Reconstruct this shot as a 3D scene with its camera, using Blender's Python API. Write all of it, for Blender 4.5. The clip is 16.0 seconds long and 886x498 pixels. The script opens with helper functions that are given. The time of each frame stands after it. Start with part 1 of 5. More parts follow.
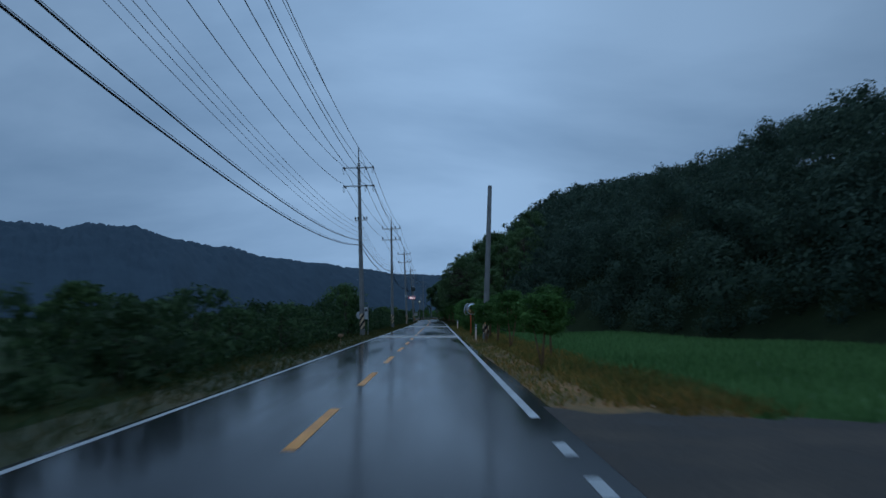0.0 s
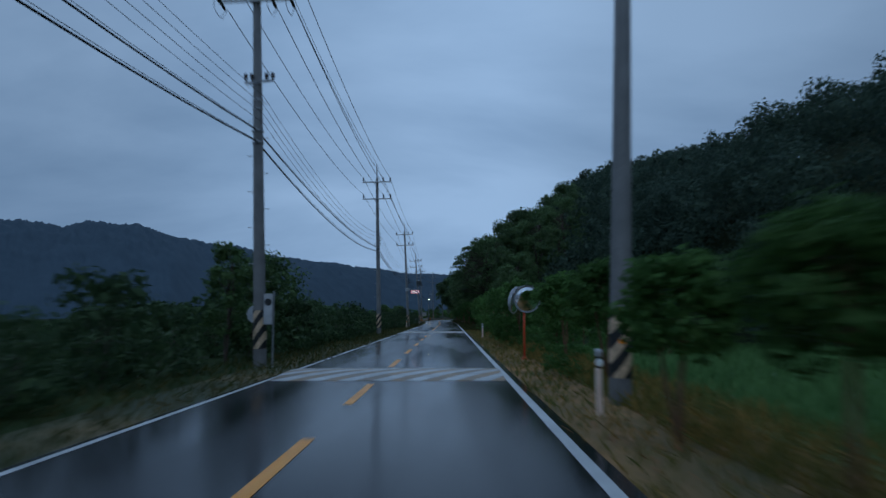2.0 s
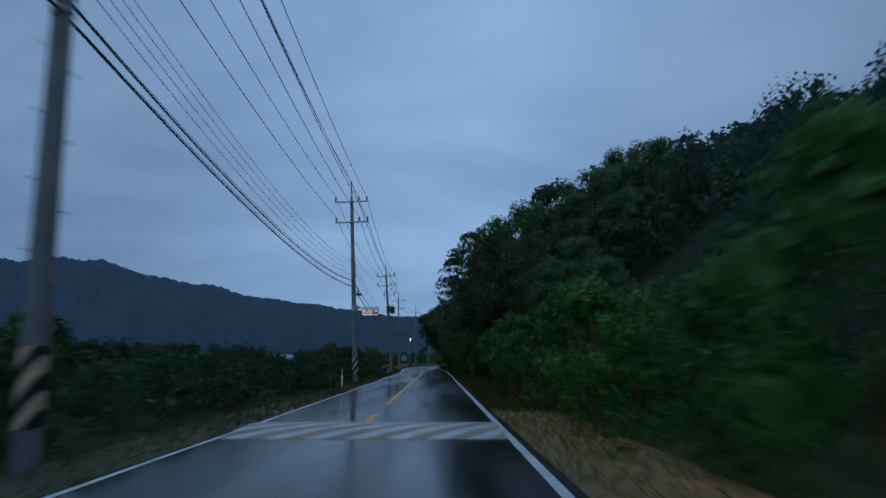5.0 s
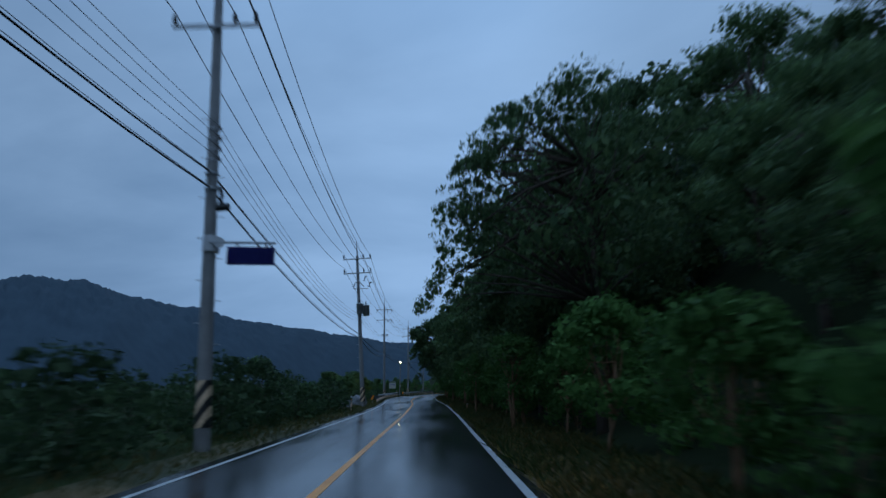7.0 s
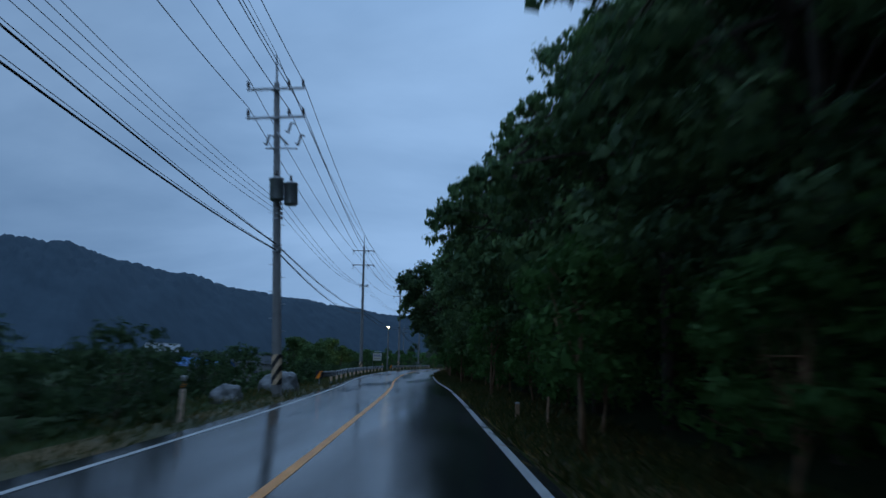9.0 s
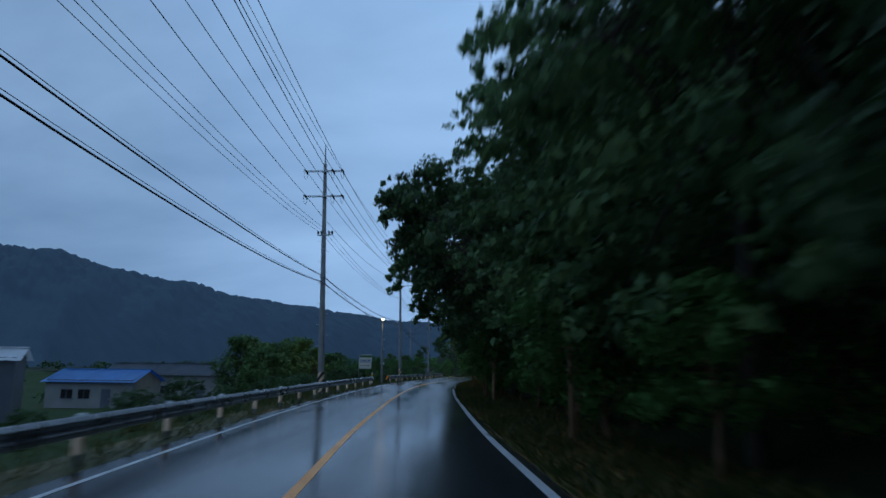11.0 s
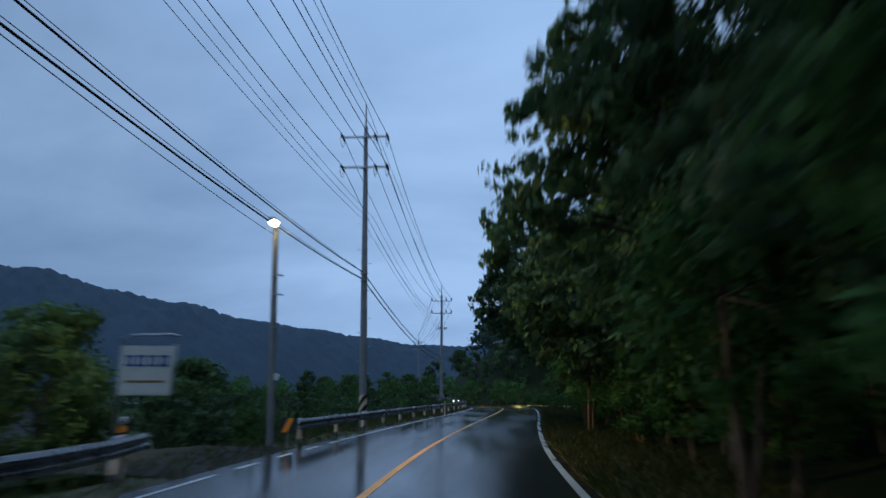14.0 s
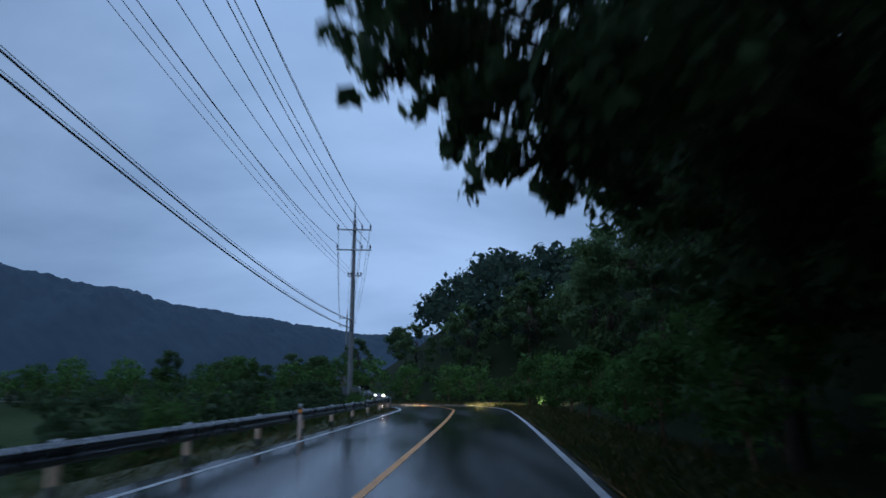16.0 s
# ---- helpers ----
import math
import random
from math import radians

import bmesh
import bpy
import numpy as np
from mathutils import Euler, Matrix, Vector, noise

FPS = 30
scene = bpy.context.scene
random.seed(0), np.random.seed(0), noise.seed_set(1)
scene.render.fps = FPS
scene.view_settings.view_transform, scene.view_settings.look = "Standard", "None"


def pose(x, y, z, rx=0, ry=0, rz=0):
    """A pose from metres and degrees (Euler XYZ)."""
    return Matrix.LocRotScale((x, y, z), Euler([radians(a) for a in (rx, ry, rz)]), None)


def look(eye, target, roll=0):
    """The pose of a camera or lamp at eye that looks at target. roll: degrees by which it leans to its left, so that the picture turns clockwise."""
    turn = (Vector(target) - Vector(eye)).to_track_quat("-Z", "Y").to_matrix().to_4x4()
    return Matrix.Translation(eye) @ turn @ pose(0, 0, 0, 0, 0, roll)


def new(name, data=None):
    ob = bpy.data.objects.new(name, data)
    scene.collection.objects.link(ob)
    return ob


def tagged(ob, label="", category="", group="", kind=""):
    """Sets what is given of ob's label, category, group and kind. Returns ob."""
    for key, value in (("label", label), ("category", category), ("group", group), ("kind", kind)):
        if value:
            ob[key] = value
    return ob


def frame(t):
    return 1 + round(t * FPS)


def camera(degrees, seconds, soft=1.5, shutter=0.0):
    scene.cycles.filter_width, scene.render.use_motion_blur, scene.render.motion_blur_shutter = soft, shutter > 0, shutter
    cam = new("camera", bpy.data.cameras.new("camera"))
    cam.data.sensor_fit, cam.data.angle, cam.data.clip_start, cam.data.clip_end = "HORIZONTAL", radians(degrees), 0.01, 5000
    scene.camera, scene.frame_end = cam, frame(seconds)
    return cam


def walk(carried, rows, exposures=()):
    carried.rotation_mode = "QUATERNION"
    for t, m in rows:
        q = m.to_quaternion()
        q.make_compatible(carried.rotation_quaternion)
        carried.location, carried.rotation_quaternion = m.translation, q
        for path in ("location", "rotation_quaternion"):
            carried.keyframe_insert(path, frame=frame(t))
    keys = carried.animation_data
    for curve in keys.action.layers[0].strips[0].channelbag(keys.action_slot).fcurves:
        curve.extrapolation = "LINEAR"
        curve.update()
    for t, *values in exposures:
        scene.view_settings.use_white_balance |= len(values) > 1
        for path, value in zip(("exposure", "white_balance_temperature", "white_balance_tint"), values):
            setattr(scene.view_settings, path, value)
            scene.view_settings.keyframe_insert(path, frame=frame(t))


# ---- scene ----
EXPOSURES = ((0, -0.06, 6400, 8.5), (2.2, -0.04, 6550, 10.5), (4.5, -0.14, 6280, 9.5), (7, 0.0, 6150, 9.5), (9.5, 0.06, 6150, 10.0), (12, 0.24, 6200, 9.0), (14.4, 0.24, 6350, 14.0), (15.0, 0.09, 6330, 13.5), (15.5, 0.14, 6350, 15.0), (16, 0.22, 6350, 16.5))
SKY_DARK, SKY_LIGHT, SKY_STRENGTH = (0.092, 0.160, 0.266, 1), (0.166, 0.260, 0.398, 1), 1.6
cam = camera(68.0, 16.0, soft=1.5, shutter=0.6)
# seconds, place, yaw, pitch, roll
DRIVE = (
    (0.0, 4.51, -4.83, 1.54, -0.47, 5.80, 0.03),
    (0.5, 4.61, 3.03, 1.48, -0.57, 5.58, -0.23),
    (1.0, 4.60, 10.77, 1.49, -0.75, 5.48, -0.16),
    (1.5, 4.55, 18.38, 1.49, -0.49, 5.58, -0.17),
    (2.0, 4.57, 25.97, 1.52, 0.55, 5.81, -0.11),
    (2.5, 4.52, 33.65, 1.47, 1.59, 5.98, -0.02),
    (3.0, 4.48, 41.35, 1.49, 1.97, 6.62, 0.33),
    (3.5, 4.48, 49.01, 1.46, 1.55, 8.00, 0.66),
    (4.0, 4.47, 56.60, 1.52, 0.71, 8.93, 0.43),
    (4.5, 4.50, 64.22, 1.50, -0.37, 9.19, -0.07),
    (7.0, 4.53, 102.44, 1.54, -0.76, 12.00, 0.50),
    (7.5, 4.53, 110.07, 1.55, -0.70, 11.47, 0.99),
    (8.0, 4.55, 117.72, 1.49, -0.66, 10.68, 1.21),
    (8.5, 4.57, 125.41, 1.47, -0.55, 10.30, 1.72),
    (9.0, 4.63, 132.99, 1.47, -0.79, 9.82, 1.80),
    (9.5, 4.69, 140.72, 1.50, -1.07, 9.94, 1.78),
    (12.0, 3.54, 184.36, 1.56, 0.68, 11.56, -0.05),
    (12.5, 3.35, 192.59, 1.55, 1.58, 12.64, 0.54),
    (13.0, 3.30, 200.96, 1.55, 2.12, 13.02, 0.65),
    (13.5, 3.37, 209.35, 1.54, 1.86, 12.75, 0.61),
    (14.0, 3.61, 217.59, 1.53, 1.29, 12.47, 0.20),
    (14.5, 4.10, 225.67, 1.52, 0.44, 11.81, 0.05),
    (15.0, 4.66, 233.54, 1.55, -0.53, 11.60, -0.30),
    (15.5, 5.21, 241.45, 1.56, -1.43, 11.72, -0.40),
    (16.0, 5.78, 249.35, 1.55, -2.83, 11.70, 0.16),
)
walk(cam, [(t, pose(x, y, z, 90 + pitch, 0, yaw) @ pose(0, 0, 0, 0, 0, roll)) for t, x, y, z, yaw, pitch, roll in DRIVE],
     exposures=EXPOSURES)

# ---- sky and sun ----
world = bpy.data.worlds.new("dusk_sky")
scene.world = world
world.use_nodes = True
wn, wl = world.node_tree.nodes, world.node_tree.links
wn.clear()
w_out = wn.new("ShaderNodeOutputWorld")
w_bg = wn.new("ShaderNodeBackground")
w_co = wn.new("ShaderNodeTexCoord")
w_sep = wn.new("ShaderNodeSeparateXYZ")
w_add = wn.new("ShaderNodeMath")
w_add.operation, w_add.inputs[1].default_value = "ADD", 0.34
w_div = wn.new("ShaderNodeVectorMath")
w_div.operation = "DIVIDE"
w_comb = wn.new("ShaderNodeCombineXYZ")
w_map = wn.new("ShaderNodeMapping")
w_map.inputs["Scale"].default_value = (0.62, 0.95, 1.0)
w_map.inputs["Rotation"].default_value = (0, 0, 0.35)
w_noise = wn.new("ShaderNodeTexNoise")
w_noise.inputs["Scale"].default_value, w_noise.inputs["Detail"].default_value = 1.5, 6.0
w_noise.inputs["Roughness"].default_value, w_noise.inputs["Distortion"].default_value = 0.52, 0.3
w_ramp = wn.new("ShaderNodeValToRGB")
w_ramp.color_ramp.elements[0].position, w_ramp.color_ramp.elements[0].color = 0.33, SKY_DARK
w_ramp.color_ramp.elements[1].position, w_ramp.color_ramp.elements[1].color = 0.69, SKY_LIGHT
wl.new(w_co.outputs["Generated"], w_sep.inputs[0])
wl.new(w_sep.outputs["Z"], w_add.inputs[0])
wl.new(w_co.outputs["Generated"], w_div.inputs[0])
for k in range(3):
    wl.new(w_add.outputs[0], w_comb.inputs[k])
wl.new(w_comb.outputs[0], w_div.inputs[1])
wl.new(w_div.outputs[0], w_map.inputs["Vector"])
wl.new(w_map.outputs[0], w_noise.inputs["Vector"])
wl.new(w_noise.outputs["Fac"], w_ramp.inputs["Fac"])
wl.new(w_ramp.outputs[0], w_bg.inputs["Color"])
w_across = wn.new("ShaderNodeMapRange")
w_across.inputs["From Min"].default_value, w_across.inputs["From Max"].default_value = -1.0, 1.0
w_side = wn.new("ShaderNodeValToRGB")  # the valley's opening ahead is the brightest part of the cloud sheet
w_side.color_ramp.interpolation = "EASE"
for k, (place, v) in enumerate(((0.0, 0.37), (0.24, 0.43), (0.40, 0.53), (0.53, 0.56), (0.66, 0.46), (0.80, 0.37), (1.0, 0.33))):
    stop = w_side.color_ramp.elements[k] if k < 2 else w_side.color_ramp.elements.new(place)
    stop.position, stop.color = place, (v, v, v, 1)
w_high = wn.new("ShaderNodeMapRange")  # overcast: lighter towards the zenith
w_high.inputs["From Min"].default_value, w_high.inputs["From Max"].default_value = 0.45, 1.0
w_high.inputs["To Min"].default_value, w_high.inputs["To Max"].default_value = 2.0 * SKY_STRENGTH, 3.6 * SKY_STRENGTH
w_mul = wn.new("ShaderNodeMath")
w_mul.operation = "MULTIPLY"
wl.new(w_sep.outputs["X"], w_across.inputs["Value"])
wl.new(w_across.outputs[0], w_side.inputs["Fac"])
wl.new(w_sep.outputs["Z"], w_high.inputs["Value"])
wl.new(w_side.outputs[0], w_mul.inputs[0])
wl.new(w_high.outputs[0], w_mul.inputs[1])
wl.new(w_mul.outputs[0], w_bg.inputs["Strength"])
wl.new(w_bg.outputs[0], w_out.inputs[0])

sun = new("sun", bpy.data.lights.new("sun", "SUN"))
sun.data.energy, sun.data.angle, sun.data.color = 0.12, radians(60), (0.75, 0.85, 1.0)
sun.matrix_world = look((0, 0, 50), (8, 40, 0))


# ---- materials ----
def material(name, rough=0.7, metal=0.0, spec=0.5):
    m = bpy.data.materials.new(name)
    m.use_nodes = True
    b = m.node_tree.nodes["Principled BSDF"]
    b.inputs["Roughness"].default_value, b.inputs["Metallic"].default_value = rough, metal
    b.inputs["Specular IOR Level"].default_value = spec
    return m, m.node_tree.nodes, m.node_tree.links, b


def mottled(name, stops, scale=3.0, rough=0.7, metal=0.0, spec=0.5, bump=0.0, bump_scale=40.0, vary=0.0, fine=0.35, rough_vary=0.0):
    """A surface whose colour runs between the stops with a coarse and a fine grain, with relief."""
    m, n, l, b = material(name, rough, metal, spec)
    co = n.new("ShaderNodeTexCoord")
    a = n.new("ShaderNodeTexNoise")
    a.inputs["Scale"].default_value, a.inputs["Detail"].default_value = scale, 4
    f = n.new("ShaderNodeTexNoise")
    f.inputs["Scale"].default_value, f.inputs["Detail"].default_value = scale * 14, 3
    mix = n.new("ShaderNodeMix")
    mix.inputs["Factor"].default_value = fine
    ramp = n.new("ShaderNodeValToRGB")
    while len(ramp.color_ramp.elements) < len(stops):
        ramp.color_ramp.elements.new(0.5)
    for k, c in enumerate(stops):
        ramp.color_ramp.elements[k].position = 0.3 + 0.4 * k / max(1, len(stops) - 1)
        ramp.color_ramp.elements[k].color = (*c, 1)
    l.new(co.outputs["Object"], a.inputs["Vector"])
    l.new(co.outputs["Object"], f.inputs["Vector"])
    l.new(a.outputs["Fac"], mix.inputs["A"])
    l.new(f.outputs["Fac"], mix.inputs["B"])
    l.new(mix.outputs["Result"], ramp.inputs["Fac"])
    if vary:
        info = n.new("ShaderNodeObjectInfo")
        hsv = n.new("ShaderNodeHueSaturation")
        rng = n.new("ShaderNodeMapRange")
        rng.inputs["To Min"].default_value, rng.inputs["To Max"].default_value = 1 - vary, 1 + vary
        l.new(info.outputs["Random"], rng.inputs["Value"])
        l.new(rng.outputs[0], hsv.inputs["Value"])
        l.new(ramp.outputs[0], hsv.inputs["Color"])
        l.new(hsv.outputs[0], b.inputs["Base Color"])
    else:
        l.new(ramp.outputs[0], b.inputs["Base Color"])
    if rough_vary:
        rr = n.new("ShaderNodeMapRange")
        rr.inputs["From Min"].default_value, rr.inputs["From Max"].default_value = 0.3, 0.7
        rr.inputs["To Min"].default_value, rr.inputs["To Max"].default_value = max(0.03, rough - rough_vary), rough + rough_vary
        l.new(a.outputs["Fac"], rr.inputs["Value"])
        l.new(rr.outputs[0], b.inputs["Roughness"])
    if bump:
        t = n.new("ShaderNodeTexNoise")
        t.inputs["Scale"].default_value, t.inputs["Detail"].default_value = bump_scale, 4
        bp = n.new("ShaderNodeBump")
        bp.inputs["Strength"].default_value, bp.inputs["Distance"].default_value = bump, 0.02
        l.new(co.outputs["Object"], t.inputs["Vector"])
        l.new(t.outputs["Fac"], bp.inputs["Height"])
        l.new(bp.outputs["Normal"], b.inputs["Normal"])
    return m


def leaf_material(name, stops, scale=0.6, vary=0.25, spec=0.12):
    """Wet leaves: colour by island and by place in the crown, a little light through them."""
    m, n, l, b = material(name, 0.6, 0.0, spec)
    geo = n.new("ShaderNodeNewGeometry")
    info = n.new("ShaderNodeObjectInfo")
    co = n.new("ShaderNodeTexCoord")
    a = n.new("ShaderNodeTexNoise")
    a.inputs["Scale"].default_value, a.inputs["Detail"].default_value = scale, 3
    mix = n.new("ShaderNodeMix")
    mix.inputs["Factor"].default_value = 0.4
    ramp = n.new("ShaderNodeValToRGB")
    while len(ramp.color_ramp.elements) < len(stops):
        ramp.color_ramp.elements.new(0.5)
    for k, c in enumerate(stops):
        ramp.color_ramp.elements[k].position = 0.25 + 0.5 * k / (len(stops) - 1)
        ramp.color_ramp.elements[k].color = (*c, 1)
    hsv = n.new("ShaderNodeHueSaturation")
    rng = n.new("ShaderNodeMapRange")
    rng.inputs["To Min"].default_value, rng.inputs["To Max"].default_value = 1 - vary, 1 + vary
    l.new(co.outputs["Object"], a.inputs["Vector"])
    l.new(a.outputs["Fac"], mix.inputs["A"])
    l.new(geo.outputs["Random Per Island"], mix.inputs["B"])
    l.new(mix.outputs["Result"], ramp.inputs["Fac"])
    l.new(info.outputs["Random"], rng.inputs["Value"])
    l.new(rng.outputs[0], hsv.inputs["Value"])
    l.new(ramp.outputs[0], hsv.inputs["Color"])
    l.new(hsv.outputs[0], b.inputs["Base Color"])
    tr = n.new("ShaderNodeBsdfTranslucent")
    l.new(hsv.outputs[0], tr.inputs["Color"])
    ms = n.new("ShaderNodeMixShader")
    ms.inputs[0].default_value = 0.38
    l.new(b.outputs[0], ms.inputs[1])
    l.new(tr.outputs[0], ms.inputs[2])
    l.new(ms.outputs[0], n["Material Output"].inputs["Surface"])
    return m


def glowing(name, colour, strength):
    m, n, l, b = material(name, 0.4)
    b.inputs["Base Color"].default_value = (*colour, 1)
    b.inputs["Emission Color"].default_value = (*colour, 1)
    b.inputs["Emission Strength"].default_value = strength
    return m


def striped(name, light, dark, pitch_m, slant, rough=0.45):
    """Diagonal warning stripes, painted, with scuffs."""
    m, n, l, b = material(name, rough)
    co = n.new("ShaderNodeTexCoord")
    sep = n.new("ShaderNodeSeparateXYZ")
    k = n.new("ShaderNodeMath")
    k.operation, k.inputs[1].default_value = "MULTIPLY", slant
    add = n.new("ShaderNodeMath")
    add.operation = "ADD"
    sc = n.new("ShaderNodeMath")
    sc.operation, sc.inputs[1].default_value = "MULTIPLY", 1.0 / pitch_m
    fr = n.new("ShaderNodeMath")
    fr.operation = "FRACT"
    gt = n.new("ShaderNodeMath")
    gt.operation, gt.inputs[1].default_value = "GREATER_THAN", 0.5
    mix = n.new("ShaderNodeMix")
    mix.data_type = "RGBA"
    mix.inputs[6].default_value, mix.inputs[7].default_value = (*light, 1), (*dark, 1)
    l.new(co.outputs["Object"], sep.inputs[0])
    l.new(sep.outputs["X"], k.inputs[0])
    l.new(sep.outputs["Z"], add.inputs[0])
    l.new(k.outputs[0], add.inputs[1])
    l.new(add.outputs[0], sc.inputs[0])
    l.new(sc.outputs[0], fr.inputs[0])
    l.new(fr.outputs[0], gt.inputs[0])
    l.new(gt.outputs[0], mix.inputs[0])
    grime = n.new("ShaderNodeTexNoise")
    grime.inputs["Scale"].default_value, grime.inputs["Detail"].default_value = 9.0, 5
    gr = n.new("ShaderNodeMapRange")
    gr.inputs["From Min"].default_value, gr.inputs["From Max"].default_value = 0.35, 0.65
    gr.inputs["To Min"].default_value, gr.inputs["To Max"].default_value = 0.65, 1.0
    hsv = n.new("ShaderNodeHueSaturation")
    l.new(co.outputs["Object"], grime.inputs["Vector"])
    l.new(grime.outputs["Fac"], gr.inputs["Value"])
    l.new(gr.outputs[0], hsv.inputs["Value"])
    l.new(mix.outputs[2], hsv.inputs["Color"])
    l.new(hsv.outputs[0], b.inputs["Base Color"])
    return m


def wet_asphalt(name):
    m, n, l, b = material(name, 0.2, 0.0, 0.095)
    co = n.new("ShaderNodeTexCoord")
    def noise_of(scale, detail, stretch=(1, 1, 1)):
        mp = n.new("ShaderNodeMapping")
        mp.inputs["Scale"].default_value = stretch
        t = n.new("ShaderNodeTexNoise")
        t.inputs["Scale"].default_value, t.inputs["Detail"].default_value = scale, detail
        l.new(co.outputs["Object"], mp.inputs["Vector"])
        l.new(mp.outputs[0], t.inputs["Vector"])
        return t
    patch = noise_of(0.5, 4, (1.3, 0.14, 1))
    grain = noise_of(55, 3)
    ramp = n.new("ShaderNodeValToRGB")
    ramp.color_ramp.elements[0].position, ramp.color_ramp.elements[0].color = 0.35, (0.012, 0.0126, 0.0142, 1)
    ramp.color_ramp.elements[1].position, ramp.color_ramp.elements[1].color = 0.68, (0.030, 0.0306, 0.033, 1)
    mix = n.new("ShaderNodeMix")
    mix.inputs["Factor"].default_value = 0.45
    l.new(patch.outputs["Fac"], mix.inputs["A"])
    l.new(grain.outputs["Fac"], mix.inputs["B"])
    l.new(mix.outputs["Result"], ramp.inputs["Fac"])
    l.new(ramp.outputs[0], b.inputs["Base Color"])
    rr = n.new("ShaderNodeMapRange")
    rr.inputs["From Min"].default_value, rr.inputs["From Max"].default_value = 0.34, 0.66
    rr.inputs["To Min"].default_value, rr.inputs["To Max"].default_value = 0.07, 0.27
    l.new(patch.outputs["Fac"], rr.inputs["Value"])
    l.new(rr.outputs[0], b.inputs["Roughness"])
    ripple = noise_of(2.2, 2, (1, 0.35, 1))
    bp = n.new("ShaderNodeBump")
    bp.inputs["Strength"].default_value, bp.inputs["Distance"].default_value = 0.10, 0.008
    l.new(grain.outputs["Fac"], bp.inputs["Height"])
    bq = n.new("ShaderNodeBump")
    bq.inputs["Strength"].default_value, bq.inputs["Distance"].default_value = 0.12, 0.02
    l.new(ripple.outputs["Fac"], bq.inputs["Height"])
    l.new(bp.outputs["Normal"], bq.inputs["Normal"])
    l.new(bq.outputs["Normal"], b.inputs["Normal"])
    return m


M_ROAD = wet_asphalt("wet_asphalt")
M_WHITE_LINE = mottled("white_road_paint", [(0.33, 0.33, 0.33), (0.62, 0.62, 0.61)], 1.2, 0.42, bump=0.3, bump_scale=80, rough_vary=0.1)
M_HUMP_WHITE = mottled("worn_white_paint", [(0.12, 0.12, 0.12), (0.40, 0.40, 0.40), (0.56, 0.56, 0.55)], 1.6, 0.4, bump=0.4, bump_scale=70, fine=0.5)
M_HUMP_YELLOW = mottled("worn_yellow_paint", [(0.06, 0.05, 0.045), (0.20, 0.12, 0.055), (0.46, 0.22, 0.06)], 1.1, 0.42, bump=0.4, bump_scale=70, fine=0.4)
# yellow paint pushed to orange, with headlight warmth in the colour
M_YELLOW_LINE = mottled("yellow_road_paint", [(0.58, 0.20, 0.02), (0.95, 0.37, 0.05)], 1.2, 0.45, bump=0.3, bump_scale=80)
# headlight warmth is mixed into the verge soil's browns
M_VERGE_HEADLIT = mottled("dry_grass_soil", [(0.066, 0.064, 0.022), (0.19, 0.108, 0.036), (0.42, 0.195, 0.066)], 0.45, 0.9, bump=0.5, bump_scale=14, fine=0.28)
M_LITTER = leaf_material("fallen_leaves", [(0.16, 0.07, 0.03), (0.40, 0.18, 0.08), (0.60, 0.42, 0.28)], 4.0)
M_TRACK = mottled("damp_gravel", [(0.016, 0.017, 0.016), (0.034, 0.033, 0.030), (0.060, 0.054, 0.044)], 1.6, 0.9, spec=0.1, bump=0.8, bump_scale=26)
M_APRON = mottled("worn_wet_concrete", [(0.046, 0.038, 0.033), (0.076, 0.062, 0.052), (0.130, 0.102, 0.080)], 0.7, 0.8, spec=0.12, bump=0.7, bump_scale=30, rough_vary=0.2)
# tree shade is darkened into this soil's colour, besides its fallen leaves
M_VERGE_SHADED_LITTER = mottled("leaf_littered_soil", [(0.030, 0.036, 0.014), (0.085, 0.062, 0.024), (0.32, 0.145, 0.055)], 0.5, 0.9, bump=0.6, bump_scale=9, fine=0.3)
# darker, greener copy of the verge soil for the side headlights miss
M_VERGE_GREEN = mottled("weedy_soil", [(0.026, 0.036, 0.012), (0.060, 0.058, 0.022), (0.17, 0.10, 0.036)], 0.22, 0.9, bump=0.35, bump_scale=14, fine=0.16)
M_STRAW_GREEN = leaf_material("weedy_grass", [(0.026, 0.052, 0.012), (0.060, 0.070, 0.020), (0.16, 0.11, 0.036)], 0.25)
M_GROUND = mottled("damp_grass_ground", [(0.014, 0.026, 0.009), (0.030, 0.048, 0.016), (0.045, 0.058, 0.024)], 0.12, 0.95, spec=0.08, bump=0.8, bump_scale=5)
M_FOREST = mottled("forest_floor", [(0.012, 0.018, 0.008), (0.026, 0.036, 0.014)], 0.15, 0.95, spec=0.08, bump=0.9, bump_scale=3)
M_RICE = leaf_material("rice_leaves", [(0.065, 0.140, 0.044), (0.105, 0.205, 0.068), (0.15, 0.27, 0.098)], 0.08)
M_RICE_BED = mottled("rice_field_bed", [(0.055, 0.12, 0.036), (0.085, 0.17, 0.054)], 0.3, 0.8, bump=1.0, bump_scale=10)
# verge blades, their straw tones warmed to stand for headlight glow
M_STRAW_HEADLIT = leaf_material("verge_grass", [(0.064, 0.098, 0.024), (0.155, 0.132, 0.036), (0.36, 0.195, 0.056)], 0.25)
M_CONCRETE = mottled("pole_concrete", [(0.115, 0.112, 0.11), (0.215, 0.208, 0.20)], 2.0, 0.75, bump=0.3, bump_scale=60, vary=0.12)
M_STEEL = mottled("galvanised_steel", [(0.22, 0.23, 0.24), (0.42, 0.43, 0.44)], 3.0, 0.42, 0.75, bump=0.1)
M_RAIL = mottled("wet_guardrail_steel", [(0.20, 0.21, 0.22), (0.36, 0.37, 0.38)], 1.2, 0.30, 0.8, bump=0.08, rough_vary=0.1)
